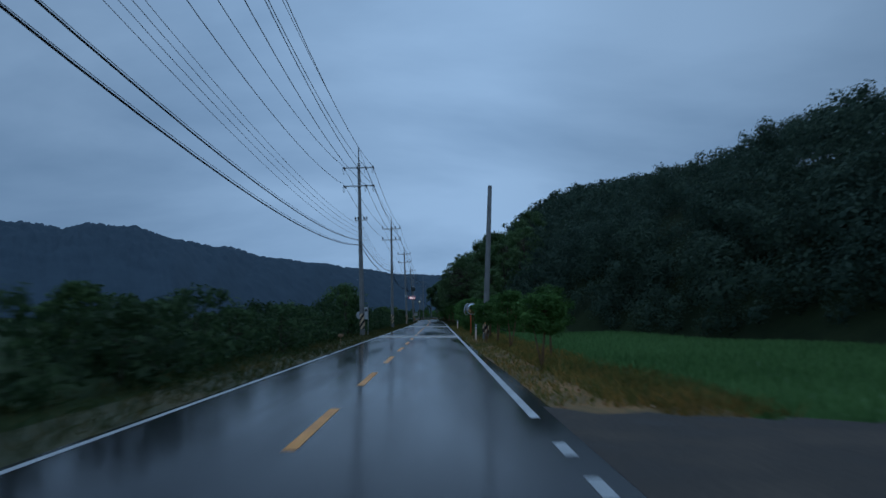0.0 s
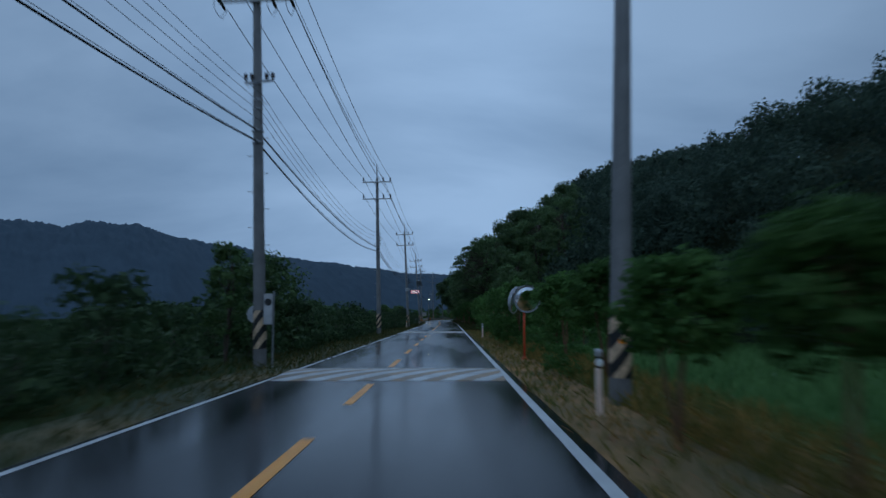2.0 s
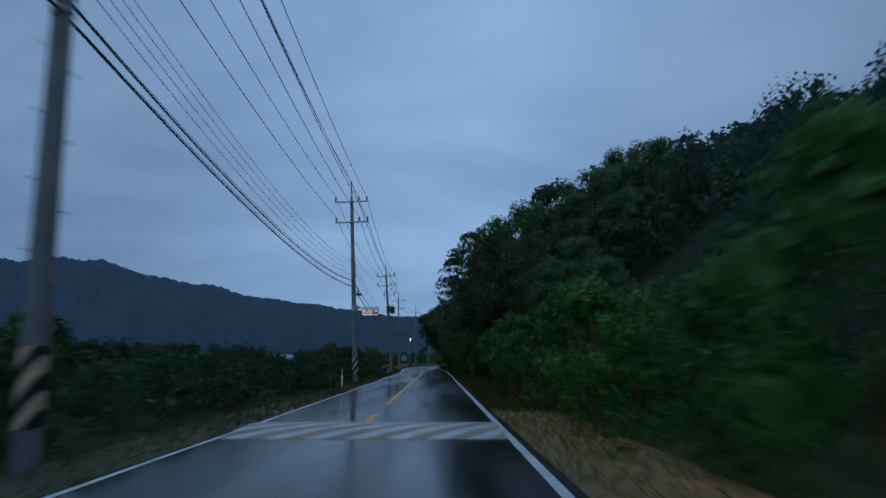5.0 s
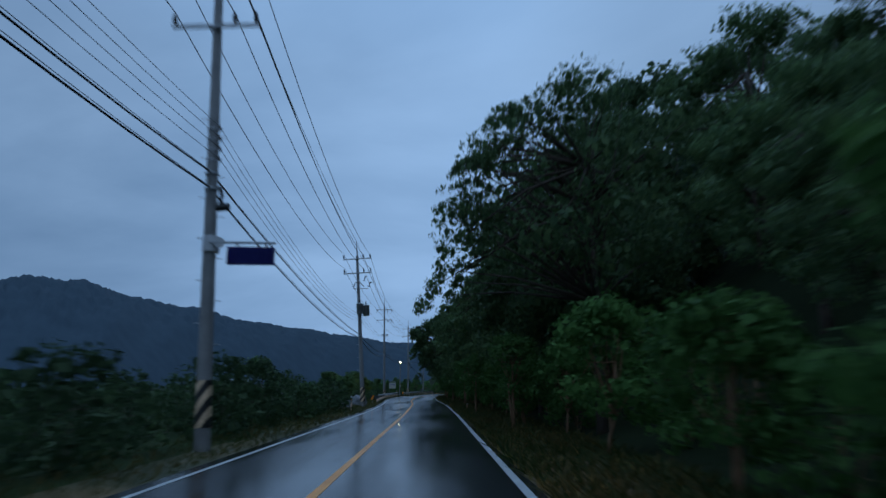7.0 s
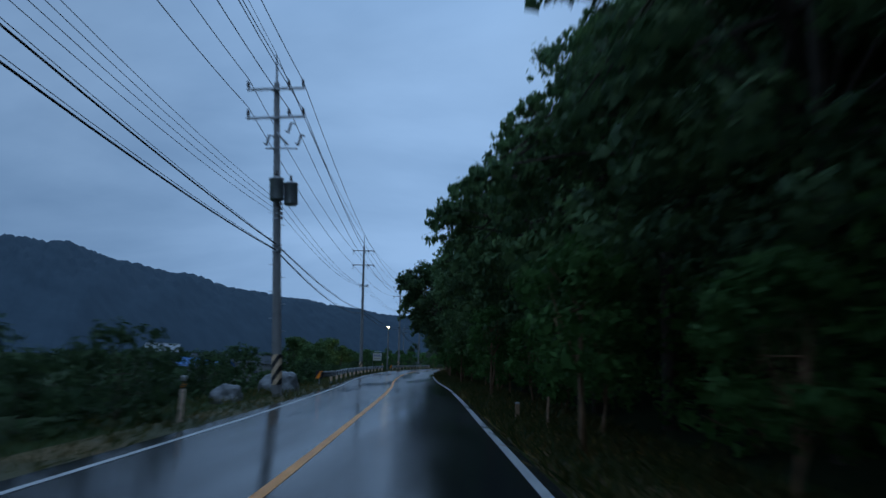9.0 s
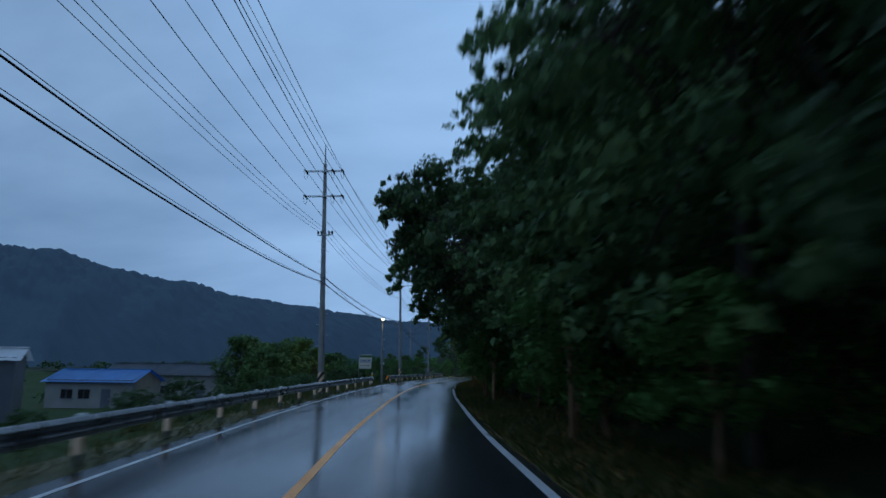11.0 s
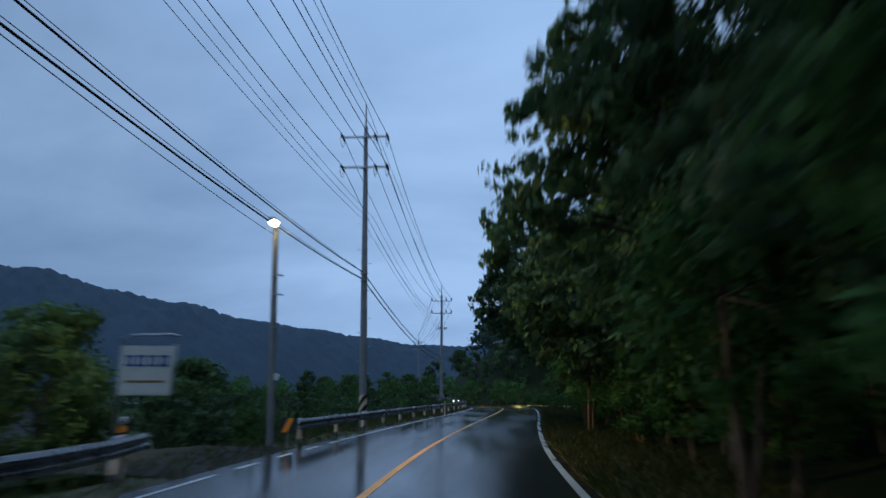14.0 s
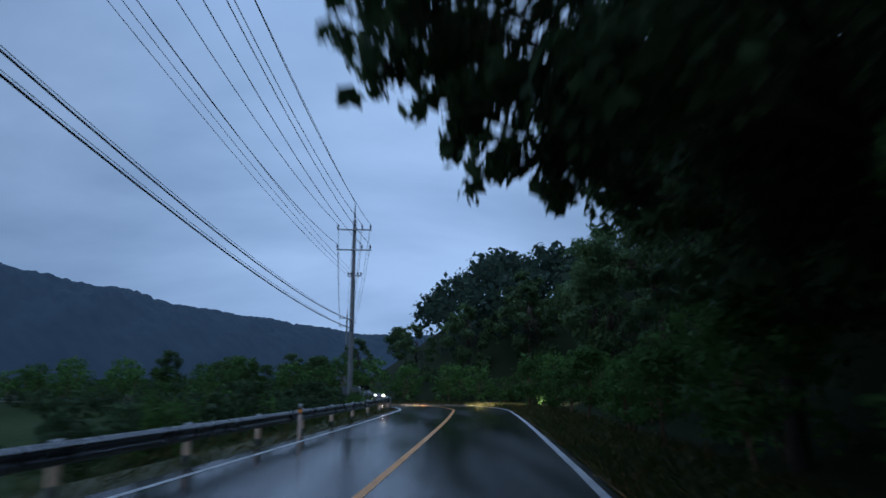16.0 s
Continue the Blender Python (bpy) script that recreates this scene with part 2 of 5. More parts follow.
M_PORCELAIN = mottled("dark_insulator_glaze", [(0.03, 0.022, 0.02), (0.06, 0.045, 0.04)], 6, 0.25)
M_CABLE = mottled("black_cable", [(0.008, 0.008, 0.009), (0.02, 0.02, 0.022)], 4, 0.6)
M_STRIPE = striped("hazard_stripes", (0.72, 0.50, 0.32), (0.015, 0.015, 0.015), 0.52, -1.4)
# white plastic tinted peach, the headlight glow held in its colour
M_POST = mottled("delineator_white", [(0.80, 0.55, 0.43), (0.94, 0.72, 0.58)], 4, 0.45, bump=0.1)
M_POST_TOP = mottled("delineator_grey_cap", [(0.35, 0.35, 0.36), (0.55, 0.55, 0.56)], 5, 0.5)
M_BLACK = mottled("black_plastic", [(0.008, 0.008, 0.008), (0.02, 0.02, 0.02)], 5, 0.5)
M_AMBER = mottled("amber_reflector", [(0.95, 0.22, 0.015), (1.0, 0.34, 0.03)], 40, 0.2)
M_REFLECT = mottled("white_reflector", [(0.8, 0.8, 0.8), (0.92, 0.92, 0.9)], 40, 0.2)
M_RED_PAINT = mottled("orange_red_paint", [(0.70, 0.07, 0.03), (0.92, 0.13, 0.05)], 4, 0.4)
M_MIRROR = material("convex_mirror_face", 0.03, 1.0)[0]
M_MIRROR.node_tree.nodes["Principled BSDF"].inputs["Base Color"].default_value = (0.85, 0.86, 0.88, 1)
M_MIRROR_BACK = mottled("mirror_shell_grey", [(0.30, 0.32, 0.34), (0.48, 0.50, 0.52)], 5, 0.4)
M_BLUE_SIGN = mottled("blue_sign_sheet", [(0.010, 0.018, 0.10), (0.018, 0.03, 0.15)], 3, 0.4)
M_WHITE = mottled("white_sign_sheet", [(0.55, 0.56, 0.56), (0.75, 0.75, 0.74)], 3, 0.45)
M_LOUVRE = mottled("matt_blue_louvres", [(0.06, 0.075, 0.30), (0.09, 0.11, 0.40)], 9, 0.95, spec=0.0)
# glow added to the sign sheet to brighten it from afar
M_SIGN_FACE = glowing("lit_sign_white", (1.0, 0.86, 0.90), 0.95)
M_SIGN_RED = glowing("lit_sign_red", (0.85, 0.16, 0.14), 0.6)
M_SIGN_DEEP = mottled("deep_red_lettering", [(0.10, 0.012, 0.014), (0.16, 0.02, 0.022)], 9, 0.5)
M_BOARD = mottled("pale_board", [(0.40, 0.38, 0.32), (0.56, 0.53, 0.46)], 2, 0.5)
M_BOARD_BLUE = mottled("blue_lettering", [(0.02, 0.04, 0.20), (0.04, 0.07, 0.30)], 5, 0.5)
# bright peach stands in for headlights thrown back by the wraps
M_WRAP = mottled("peach_reflective_wrap", [(0.88, 0.56, 0.38), (0.96, 0.70, 0.50)], 6, 0.35)
M_TAN = mottled("tan_plastic", [(0.26, 0.15, 0.09), (0.42, 0.25, 0.15)], 4, 0.5)
M_BARK = mottled("wet_bark", [(0.03, 0.022, 0.016), (0.10, 0.068, 0.045)], 2.5, 0.8, bump=0.9, bump_scale=12, vary=0.2)
# bark lightened towards orange to carry headlight on the stems
M_BARK_HEADLIT = mottled("pale_stem_bark", [(0.11, 0.062, 0.032), (0.28, 0.15, 0.078)], 3.0, 0.8, bump=0.7, bump_scale=15, vary=0.2)
M_LEAF_BIG = leaf_material("roadside_leaves", [(0.056, 0.106, 0.046), (0.096, 0.162, 0.064), (0.150, 0.225, 0.082)], spec=0.25)
M_LEAF_BUSH = leaf_material("bush_leaves", [(0.044, 0.104, 0.026), (0.078, 0.168, 0.042), (0.118, 0.215, 0.060)])
M_LEAF_HEDGE = leaf_material("hedge_leaves", [(0.032, 0.060, 0.027), (0.052, 0.090, 0.038), (0.078, 0.122, 0.048)])
# greens lightened above the hedge's to stand in for lamp light
M_LEAF_FIELD = leaf_material("field_tree_leaves", [(0.048, 0.092, 0.036), (0.080, 0.140, 0.050), (0.12, 0.185, 0.066)])
M_LEAF_HILL = leaf_material("hill_canopy", [(0.040, 0.066, 0.050), (0.056, 0.086, 0.062), (0.074, 0.108, 0.070)], 0.06, 0.25, 0.04)
# haze is put into the ridge: bluish base colour and faint blue glow
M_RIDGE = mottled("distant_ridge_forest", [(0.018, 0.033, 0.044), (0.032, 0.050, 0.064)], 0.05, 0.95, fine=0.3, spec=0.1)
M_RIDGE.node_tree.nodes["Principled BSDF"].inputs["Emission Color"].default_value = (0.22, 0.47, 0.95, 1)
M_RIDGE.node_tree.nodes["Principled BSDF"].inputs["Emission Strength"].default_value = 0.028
M_ROOF_BLUE = mottled("blue_sheet_roof", [(0.05, 0.18, 0.46), (0.09, 0.28, 0.60)], 0.8, 0.4)
M_ROOF_DARK = mottled("dark_sheet_roof", [(0.04, 0.05, 0.07), (0.08, 0.09, 0.11)], 0.8, 0.5)
M_PLASTER = mottled("grey_plaster", [(0.14, 0.14, 0.14), (0.22, 0.22, 0.215)], 0.8, 0.8, bump=0.3)
M_HEAP = mottled("grimy_plastic_sheet", [(0.07, 0.075, 0.08), (0.19, 0.195, 0.20)], 2.5, 0.45, bump=0.6, bump_scale=9)
M_VINYL = mottled("white_vinyl_sheet", [(0.55, 0.57, 0.60), (0.75, 0.77, 0.80)], 0.8, 0.35)
M_LAMP = glowing("lamp_lens", (1.0, 0.80, 0.34), 26.0)
M_HEAD = glowing("headlight_lens", (1.0, 0.93, 0.78), 160.0)
M_CAR = mottled("dark_car_paint", [(0.03, 0.03, 0.035), (0.05, 0.05, 0.055)], 2, 0.25)
M_GLASS = mottled("dark_car_glass", [(0.01, 0.01, 0.012), (0.015, 0.015, 0.018)], 2, 0.08)
M_TYRE = mottled("tyre_rubber", [(0.012, 0.012, 0.012), (0.03, 0.03, 0.03)], 8, 0.8)


# ---- building helpers ----
def mesh_of(name, verts, faces, mats, smooth=False, index=None):
    me = bpy.data.meshes.new(name)
    me.from_pydata([tuple(v) for v in verts], [], [tuple(f) for f in faces])
    for m in mats if isinstance(mats, (list, tuple)) else [mats]:
        me.materials.append(m)
    if smooth:
        me.polygons.foreach_set("use_smooth", [True] * len(me.polygons))
    if index is not None:
        me.polygons.foreach_set("material_index", index)
    me.update()
    return me


def part(name, bm, mat, parent=None, label="", m=None, smooth=False):
    """Links a bmesh as one mesh object under a thing or a part."""
    me = bpy.data.meshes.new(name)
    if smooth:
        for f in bm.faces:
            f.smooth = True
    bm.to_mesh(me)
    bm.free()
    me.materials.append(mat)
    ob = new(name, me)
    if parent is not None:
        ob.parent = parent
    if m is not None:
        ob.matrix_basis = m
    if label:
        ob["label"] = label
    return ob


def box(sx, sy, sz, at=(0, 0, 0), bevel=0.0, rot=None):
    bm = bmesh.new()
    bmesh.ops.create_cube(bm, size=1.0)
    bmesh.ops.scale(bm, vec=(sx, sy, sz), verts=bm.verts)
    if bevel:
        bmesh.ops.bevel(bm, geom=bm.edges[:], offset=bevel, segments=2, affect="EDGES")
    if rot is not None:
        bmesh.ops.transform(bm, matrix=rot, verts=bm.verts)
    bmesh.ops.translate(bm, vec=at, verts=bm.verts)
    return bm


def tube(points, radius, sides=8, cap=True):
    """A tube along points; radius one number or one per point."""
    bm = bmesh.new()
    pts = [Vector(p) for p in points]
    rad = radius if isinstance(radius, (list, tuple)) else [radius] * len(pts)
    rings = []
    for i, p in enumerate(pts):
        d = (pts[min(i + 1, len(pts) - 1)] - pts[max(i - 1, 0)]).normalized()
        ref = Vector((0, 0, 1)) if abs(d.z) < 0.9 else Vector((1, 0, 0))
        u = d.cross(ref).normalized()
        v = d.cross(u).normalized()
        rings.append([bm.verts.new(p + rad[i] * (math.cos(a) * u + math.sin(a) * v)) for a in [2 * math.pi * k / sides for k in range(sides)]])
    for a, b in zip(rings, rings[1:]):
        for k in range(sides):
            bm.faces.new((a[k], a[(k + 1) % sides], b[(k + 1) % sides], b[k]))
    if cap:
        bm.faces.new(rings[0][::-1])
        bm.faces.new(rings[-1])
    bmesh.ops.recalc_face_normals(bm, faces=bm.faces[:])
    return bm


def lathe(profile, sides=16):
    """A turned shape from (radius, z) pairs."""
    bm = bmesh.new()
    rings = [[bm.verts.new((r * math.cos(2 * math.pi * k / sides), r * math.sin(2 * math.pi * k / sides), z)) for k in range(sides)] for r, z in profile]
    for a, b in zip(rings, rings[1:]):
        for k in range(sides):
            bm.faces.new((a[k], a[(k + 1) % sides], b[(k + 1) % sides], b[k]))
    bm.faces.new(rings[0][::-1])
    bm.faces.new(rings[-1])
    bmesh.ops.recalc_face_normals(bm, faces=bm.faces[:])
    return bm


def joined(*parts):
    out = bmesh.new()
    for b in parts:
        me = bpy.data.meshes.new("tmp")
        b.to_mesh(me)
        b.free()
        out.from_mesh(me)
        bpy.data.meshes.remove(me)
    return out


def thing(name, at, label, category, group="", kind="", turn=0.0):
    e = new(name)
    e.empty_display_size = 0.2
    e.matrix_basis = pose(*at, 0, 0, turn)
    return tagged(e, label, category, group, kind)


# ---- the road's line ----
ROAD_KNOTS = [(3.11, -90), (3.11, -20), (3.11, 60), (3.11, 120), (3.11, 146), (2.75, 168), (2.05, 184), (1.72, 200), (1.74, 214), (2.1, 226),
              (2.75, 237), (4.1, 250.5), (5.7, 264), (7.2, 277), (8.3, 288), (8.6, 293.5), (7.5, 299.5), (4.4, 304), (-2, 307.5), (-16, 312), (-45, 322), (-110, 345)]


def spline(knots, step):
    out = []
    P = [Vector((*k, 0)) for k in knots]
    P = [2 * P[0] - P[1]] + P + [2 * P[-1] - P[-2]]
    for a, b, c, d in zip(P, P[1:], P[2:], P[3:]):
        n = max(2, int((c - b).length / step))
        for k in range(n):
            s = k / n
            out.append(0.5 * ((2 * b) + (c - a) * s + (2 * a - 5 * b + 4 * c - d) * s * s + (3 * b - a - 3 * c + d) * s ** 3))
    out.append(P[-2])
    return out


ROAD = spline(ROAD_KNOTS, 1.5)
ROAD_TAN = [(ROAD[min(i + 1, len(ROAD) - 1)] - ROAD[max(i - 1, 0)]).normalized() for i in range(len(ROAD))]
ROAD_S = np.concatenate([[0], np.cumsum([(b - a).length for a, b in zip(ROAD, ROAD[1:])])])
ROAD_Y = np.array([p.y for p in ROAD])
ROAD_X = np.array([p.x for p in ROAD])


def half_width(y):
    return float(np.interp(y, [0, 150, 195, 240, 262, 300], [2.88, 2.88, 3.28, 3.38, 3.45, 3.4]))


def on_road(i, offset, z=0.0):
    """The place offset metres to the right of the centre at the i-th knot."""
    t = ROAD_TAN[i]
    p = ROAD[i]
    return Vector((p.x + t.y * offset, p.y - t.x * offset, z))


def at_s(s, offset, z=0.0):
    i = float(np.interp(s, ROAD_S, np.arange(len(ROAD))))
    a, k = int(min(i, len(ROAD) - 2)), 0.0
    k = i - a
    return on_road(a, offset, z).lerp(on_road(a + 1, offset, z), k)


def s_of(y):
    return float(np.interp(y, ROAD_Y, ROAD_S))


def strip(name, s0, s1, off0, off1, z0, z1, mat, step=1.5, taper=None, lift=0.0):
    """A ribbon along the road between two offsets, as numbers or functions of y."""
    verts, faces = [], []
    n = max(1, int((s1 - s0) / step))
    for k in range(n + 1):
        s = s0 + (s1 - s0) * k / n
        y = at_s(s, 0).y
        a = off0(y) if callable(off0) else off0
        b = off1(y) if callable(off1) else off1
        verts += [at_s(s, a, z0 + lift), at_s(s, b, z1 + lift)]
        if k:
            j = 2 * k
            faces.append((j - 2, j, j + 1, j - 1))
    me = mesh_of(name, verts, [f[::-1] for f in faces], mat)
    return new(name, me)


# ---- ground and hills ----
ROAD_NP = np.array([(p.x, p.y) for p in ROAD])
TAN_NP = np.array([(t.x, t.y) for t in ROAD_TAN])


def beside(x, y):
    """Signed distance from the road's centre (right positive) and the y of the nearest point of the road."""
    x, y = np.ravel(x), np.ravel(y)
    side, near = np.empty(len(x)), np.empty(len(x))
    for k in range(0, len(x), 4000):
        d = np.stack([x[k:k + 4000, None] - ROAD_NP[None, ::2, 0], y[k:k + 4000, None] - ROAD_NP[None, ::2, 1]], -1)
        i = (d ** 2).sum(-1).argmin(1)
        v, t = d[np.arange(len(i)), i], TAN_NP[::2][i]
        sgn = np.sign(v[:, 0] * t[:, 1] - v[:, 1] * t[:, 0])
        side[k:k + 4000] = sgn * np.sqrt((v ** 2).sum(1))
        near[k:k + 4000] = ROAD_NP[::2][i][:, 1]
    return side, near


def foot(near):
    return np.interp(near, [-60, -20, 40, 60, 80, 96, 112, 400], [38, 34, 26.5, 22, 15, 9.5, 7.5, 7.5])


def terrain(x, y):
    x, y = np.ravel(np.asarray(x, float)), np.ravel(np.asarray(y, float))
    d, near = beside(x, y)
    hill = np.maximum(0, d - foot(near))
    top = np.interp(near, [-60, 20, 120, 170, 230, 275, 292, 302, 330, 420], [33, 33, 29, 34, 44, 40, 25, 17, 14, 11])
    late = np.clip((near - 125) / 45, 0, 1)
    z = top * (1 - np.exp(-(hill / (30.0 - 7 * late)) ** (1.0 + 0.5 * late)))
    z *= np.clip((900 - np.abs(x)) / 600, 0, 1) * np.clip((x + 4) / 22, 0, 1) * np.clip((700 - y) / 250, 0, 1)
    field = np.where((d > 5.5), np.interp(d, [5.2, 7.2, 11], [-0.05, -0.28, -0.42]) * np.clip((95 - near) / 20, 0, 1), -0.05)
    low = np.interp(near, [120, 175], [-0.8, -2.8])
    left = np.interp(-d, [3.4, 5.0, 9.0, 24.0], [0, 0.03, 0.25, 1.0]) * low
    wob = 0.12 * np.sin(x * 0.31 + 0.7 * np.sin(y * 0.13)) * np.sin(y * 0.23) * np.clip((np.abs(d) - 6) / 10, 0, 1)
    rough = 1.2 * np.clip((x + 4) / 22, 0, 1) * np.sin(x * 0.09 + y * 0.05) * np.sin(y * 0.07 - x * 0.04) * np.clip(hill / 20, 0, 1)
    out = np.where(d > 0, field + z + rough, left) + wob
    return np.where(np.abs(d) < 4.4, -0.06, out - 0.03)


def axis(lo, a, b, hi, fine, grow=1.25):
    mid = list(np.arange(a, b + 0.01, fine))
    up, s = [b], fine
    while up[-1] < hi:
        s *= grow
        up.append(up[-1] + s)
    dn, s = [a], fine
    while dn[-1] > lo:
        s *= grow
        dn.append(dn[-1] - s)
    return np.array(dn[:0:-1] + mid + up[1:])


gx, gy = axis(-2600, -30, 46, 2600, 1.0), axis(-900, -40, 345, 2600, 2.0)
GX, GY = np.meshgrid(gx, gy)
GZ = terrain(GX, GY)
gv = np.stack([GX.ravel(), GY.ravel(), GZ], 1)
gi = np.arange(len(gv)).reshape(GX.shape)
gf = np.stack([gi[:-1, :-1].ravel(), gi[:-1, 1:].ravel(), gi[1:, 1:].ravel(), gi[1:, :-1].ravel()], 1)
ctr = gv[gf].mean(1)
gd, gn = beside(ctr[:, 0], ctr[:, 1])
g_idx = (gd > foot(gn) - 1.0).astype(int)
in_field = (gd > 6.3) & (gd < foot(gn) - 1.0) & (gn < 64) & (ctr[:, 0] > 9.4 + np.maximum(0, 7 - ctr[:, 1]) * 1.1)
g_idx[in_field] = 2
ground = new("ground", mesh_of("ground", gv, gf, [M_GROUND, M_FOREST, M_RICE_BED], True, g_idx.tolist()))
tagged(ground, "damp grassy ground rising to a wooded hillside", "ground", kind="structure")


def ridge(name, skyline, far, slope, seed, label):
    """A far wooded ridge given by bearing (degrees left of ahead) and elevation (tangent) of its skyline."""
    rng = np.random.RandomState(seed)
    az = np.arange(skyline[0][0], skyline[-1][0], -0.22)
    top = np.interp(-az, [-s[0] for s in skyline], [s[1] for s in skyline])
    verts, faces, rows = [], [], 30
    for i, (a, e) in enumerate(zip(az, top)):
        dist = float(np.interp(a, [4, 13, 22, 40], far))
        way = Vector((-math.sin(radians(a)), math.cos(radians(a)), 0))
        for j in range(rows):
            s = min(1.0, j / (rows - 3))
            back = max(0, j - (rows - 3)) * 60
            q = Vector((4.5, 0, 0)) + way * (dist - slope * (1 - s) + back + rng.uniform(-3, 3))
            z = 1.5 + e * dist * math.sin(s * math.pi / 2) ** 0.9 * (1 - back / 260) + rng.uniform(-2.5, 4.0) * min(1, 2 * s)
            z += 9 * math.sin(a * 1.7 + 5 * s) * s * (1 - s)
            verts.append((q.x, q.y, max(-4, z - 7 * (1 - s))))
            if i and j:
                k = i * rows + j
                faces.append((k - 1, k - rows - 1, k - rows, k))
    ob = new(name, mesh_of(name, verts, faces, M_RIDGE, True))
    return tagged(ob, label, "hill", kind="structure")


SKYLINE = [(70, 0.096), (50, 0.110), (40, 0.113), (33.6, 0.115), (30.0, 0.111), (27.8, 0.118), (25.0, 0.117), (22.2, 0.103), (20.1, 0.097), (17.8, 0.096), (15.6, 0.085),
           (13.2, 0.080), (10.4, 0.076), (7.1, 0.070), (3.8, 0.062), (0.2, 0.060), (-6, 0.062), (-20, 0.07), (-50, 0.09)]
ridge("backdrop", SKYLINE, (1700, 1250, 950, 950), 420, 3, "distant wooded ridge with blue haze in its colour and glow")

# ---- road ----
S0, S1 = ROAD_S[0], ROAD_S[-1]


def right_margin(y):
    """Asphalt beyond the right edge line, wider by the side entrance."""
    return float(np.interp(y, [12, 26], [0.42, 0.24]))


def left_margin(y):
    """Asphalt beyond the left edge line."""
    return float(np.interp(y, [90, 130], [0.15, 0.42]))


road = strip("road", S0, S1, lambda y: -half_width(y) - left_margin(y), lambda y: half_width(y) + right_margin(y), 0.0, 0.0, M_ROAD)
tagged(road, "wet dark asphalt two-lane country road", "road", kind="structure")
def verge_width(y):
    return half_width(y) + float(np.interp(y, [5, 9, 26, 40], [3.6, 3.3, 3.0, 2.5]))


verge_w = strip("verge", s_of(100), S1, lambda y: half_width(y) + 0.22, verge_width, -0.015, -0.07, M_VERGE_SHADED_LITTER)
tagged(verge_w, "verge with tree shade in its colour and fallen brown leaves", "verge", kind="structure")
verge_r = strip("verge", s_of(4.6), s_of(100), lambda y: half_width(y) + right_margin(y) - 0.02, verge_width, -0.015, -0.07, M_VERGE_HEADLIT)
tagged(verge_r, "grassy verge with headlight warmth in its sandy colour", "verge", kind="structure")
verge_l = strip("verge", S0, S1, lambda y: -half_width(y) - 1.7, lambda y: -half_width(y) - left_margin(y) + 0.02, -0.06, -0.015, M_VERGE_GREEN)
tagged(verge_l, "narrow grassy verge beside wet asphalt", "verge", kind="structure")

# side entrance on the right, a paved apron
bm = bmesh.new()
bm.faces.new([bm.verts.new(v) for v in [(6.3, -24, 0.002), (24, -22, 0.002)] + [(23 - 0.42 * k, 1.9 + 0.105 * k + 0.16 * math.sin(2.3 * k) + 0.1 * math.sin(5.1 * k), 0.002) for k in range(39)] + [(6.6, 6.3, 0.002), (6.3, 6.6, 0.002)]])
e = bmesh.ops.extrude_face_region(bm, geom=bm.faces[:])
bmesh.ops.translate(bm, vec=(0, 0, -0.6), verts=[v for v in e["geom"] if isinstance(v, bmesh.types.BMVert)])
bmesh.ops.recalc_face_normals(bm, faces=bm.faces[:])
tagged(part("pavement", bm, M_APRON), "worn grey paved apron of a side entrance", "pavement", kind="structure")
bm = bmesh.new()
rows = [[bm.verts.new((x, y, z)) for x, y, z in row] for row in (((-1.40, 230.3, -0.003), (-0.98, 237.4, -0.003)), ((-2.9, 230.8, -0.02), (-2.6, 238.0, -0.02)), ((-4.5, 231.2, -0.05), (-4.4, 238.6, -0.05)), ((-12, 233, -0.7), (-12, 239, -0.7)))]
for a, b in zip(rows, rows[1:]):
    bm.faces.new((a[0], a[1], b[1], b[0]))
tagged(part("pavement", bm, M_TRACK), "dark gravel mouth of a farm track", "pavement", kind="structure")


def line(name, s0, s1, off, width, mat, label, z=0.005):
    o0 = (lambda y: off(y) - width / 2)
    o1 = (lambda y: off(y) + width / 2)
    return tagged(strip(name, s0, s1, o0, o1, z, z, mat, step=1.2), label, "road marking", kind="structure")


def centre_off(y):
    return float(np.interp(y, [150, 195], [-0.30, -0.04]))


line("edge_line", s_of(5.3), S1, lambda y: half_width(y), 0.15, M_WHITE_LINE, "white painted edge line on wet asphalt")
line("edge_line", S0, s_of(-9), lambda y: half_width(y), 0.15, M_WHITE_LINE, "white painted edge line on wet asphalt")
for k in range(7):
    a = s_of(2.6 - 1.75 * k)
    line("edge_line", a, a + 0.75, lambda y: half_width(y), 0.15, M_WHITE_LINE, "short white dash of the edge line at an entrance")
WORN = (-400, 48.9, 49.4, 50.1, 50.6, 51.3, 51.8, 57.45, 57.9, 60.1, 60.4, 61.0, 61.75, 230.5)
for y0, y1 in zip(WORN[::2], WORN[1::2]):
    line("edge_line", S0 if y0 < -100 else s_of(y0), s_of(y1), lambda y: -half_width(y), 0.105, M_WHITE_LINE, "worn white edge line broken by grass and dirt")
for y0, y1 in ((231.6, 232.8), (234.2, 235.2), (236.45, 237.75)):
    line("edge_line", s_of(y0), s_of(y1), lambda y: -half_width(y), 0.13, M_WHITE_LINE, "short white dash of the edge line at an entrance")
line("edge_line", s_of(238.9), S1, lambda y: -half_width(y), 0.13, M_WHITE_LINE, "white painted edge line on wet asphalt")
for far in [6.3 + 7 * k for k in range(-6, 5)] + [40.9] + [49.2 + 7 * k for k in range(5)] + [91.0]:
    line("centre_line", s_of(far - 3.4), s_of(far), centre_off, 0.16, M_YELLOW_LINE, "yellow painted centre dash on wet asphalt")
line("centre_line", s_of(95), S1, centre_off, 0.15, M_YELLOW_LINE, "continuous yellow centre line on wet asphalt")


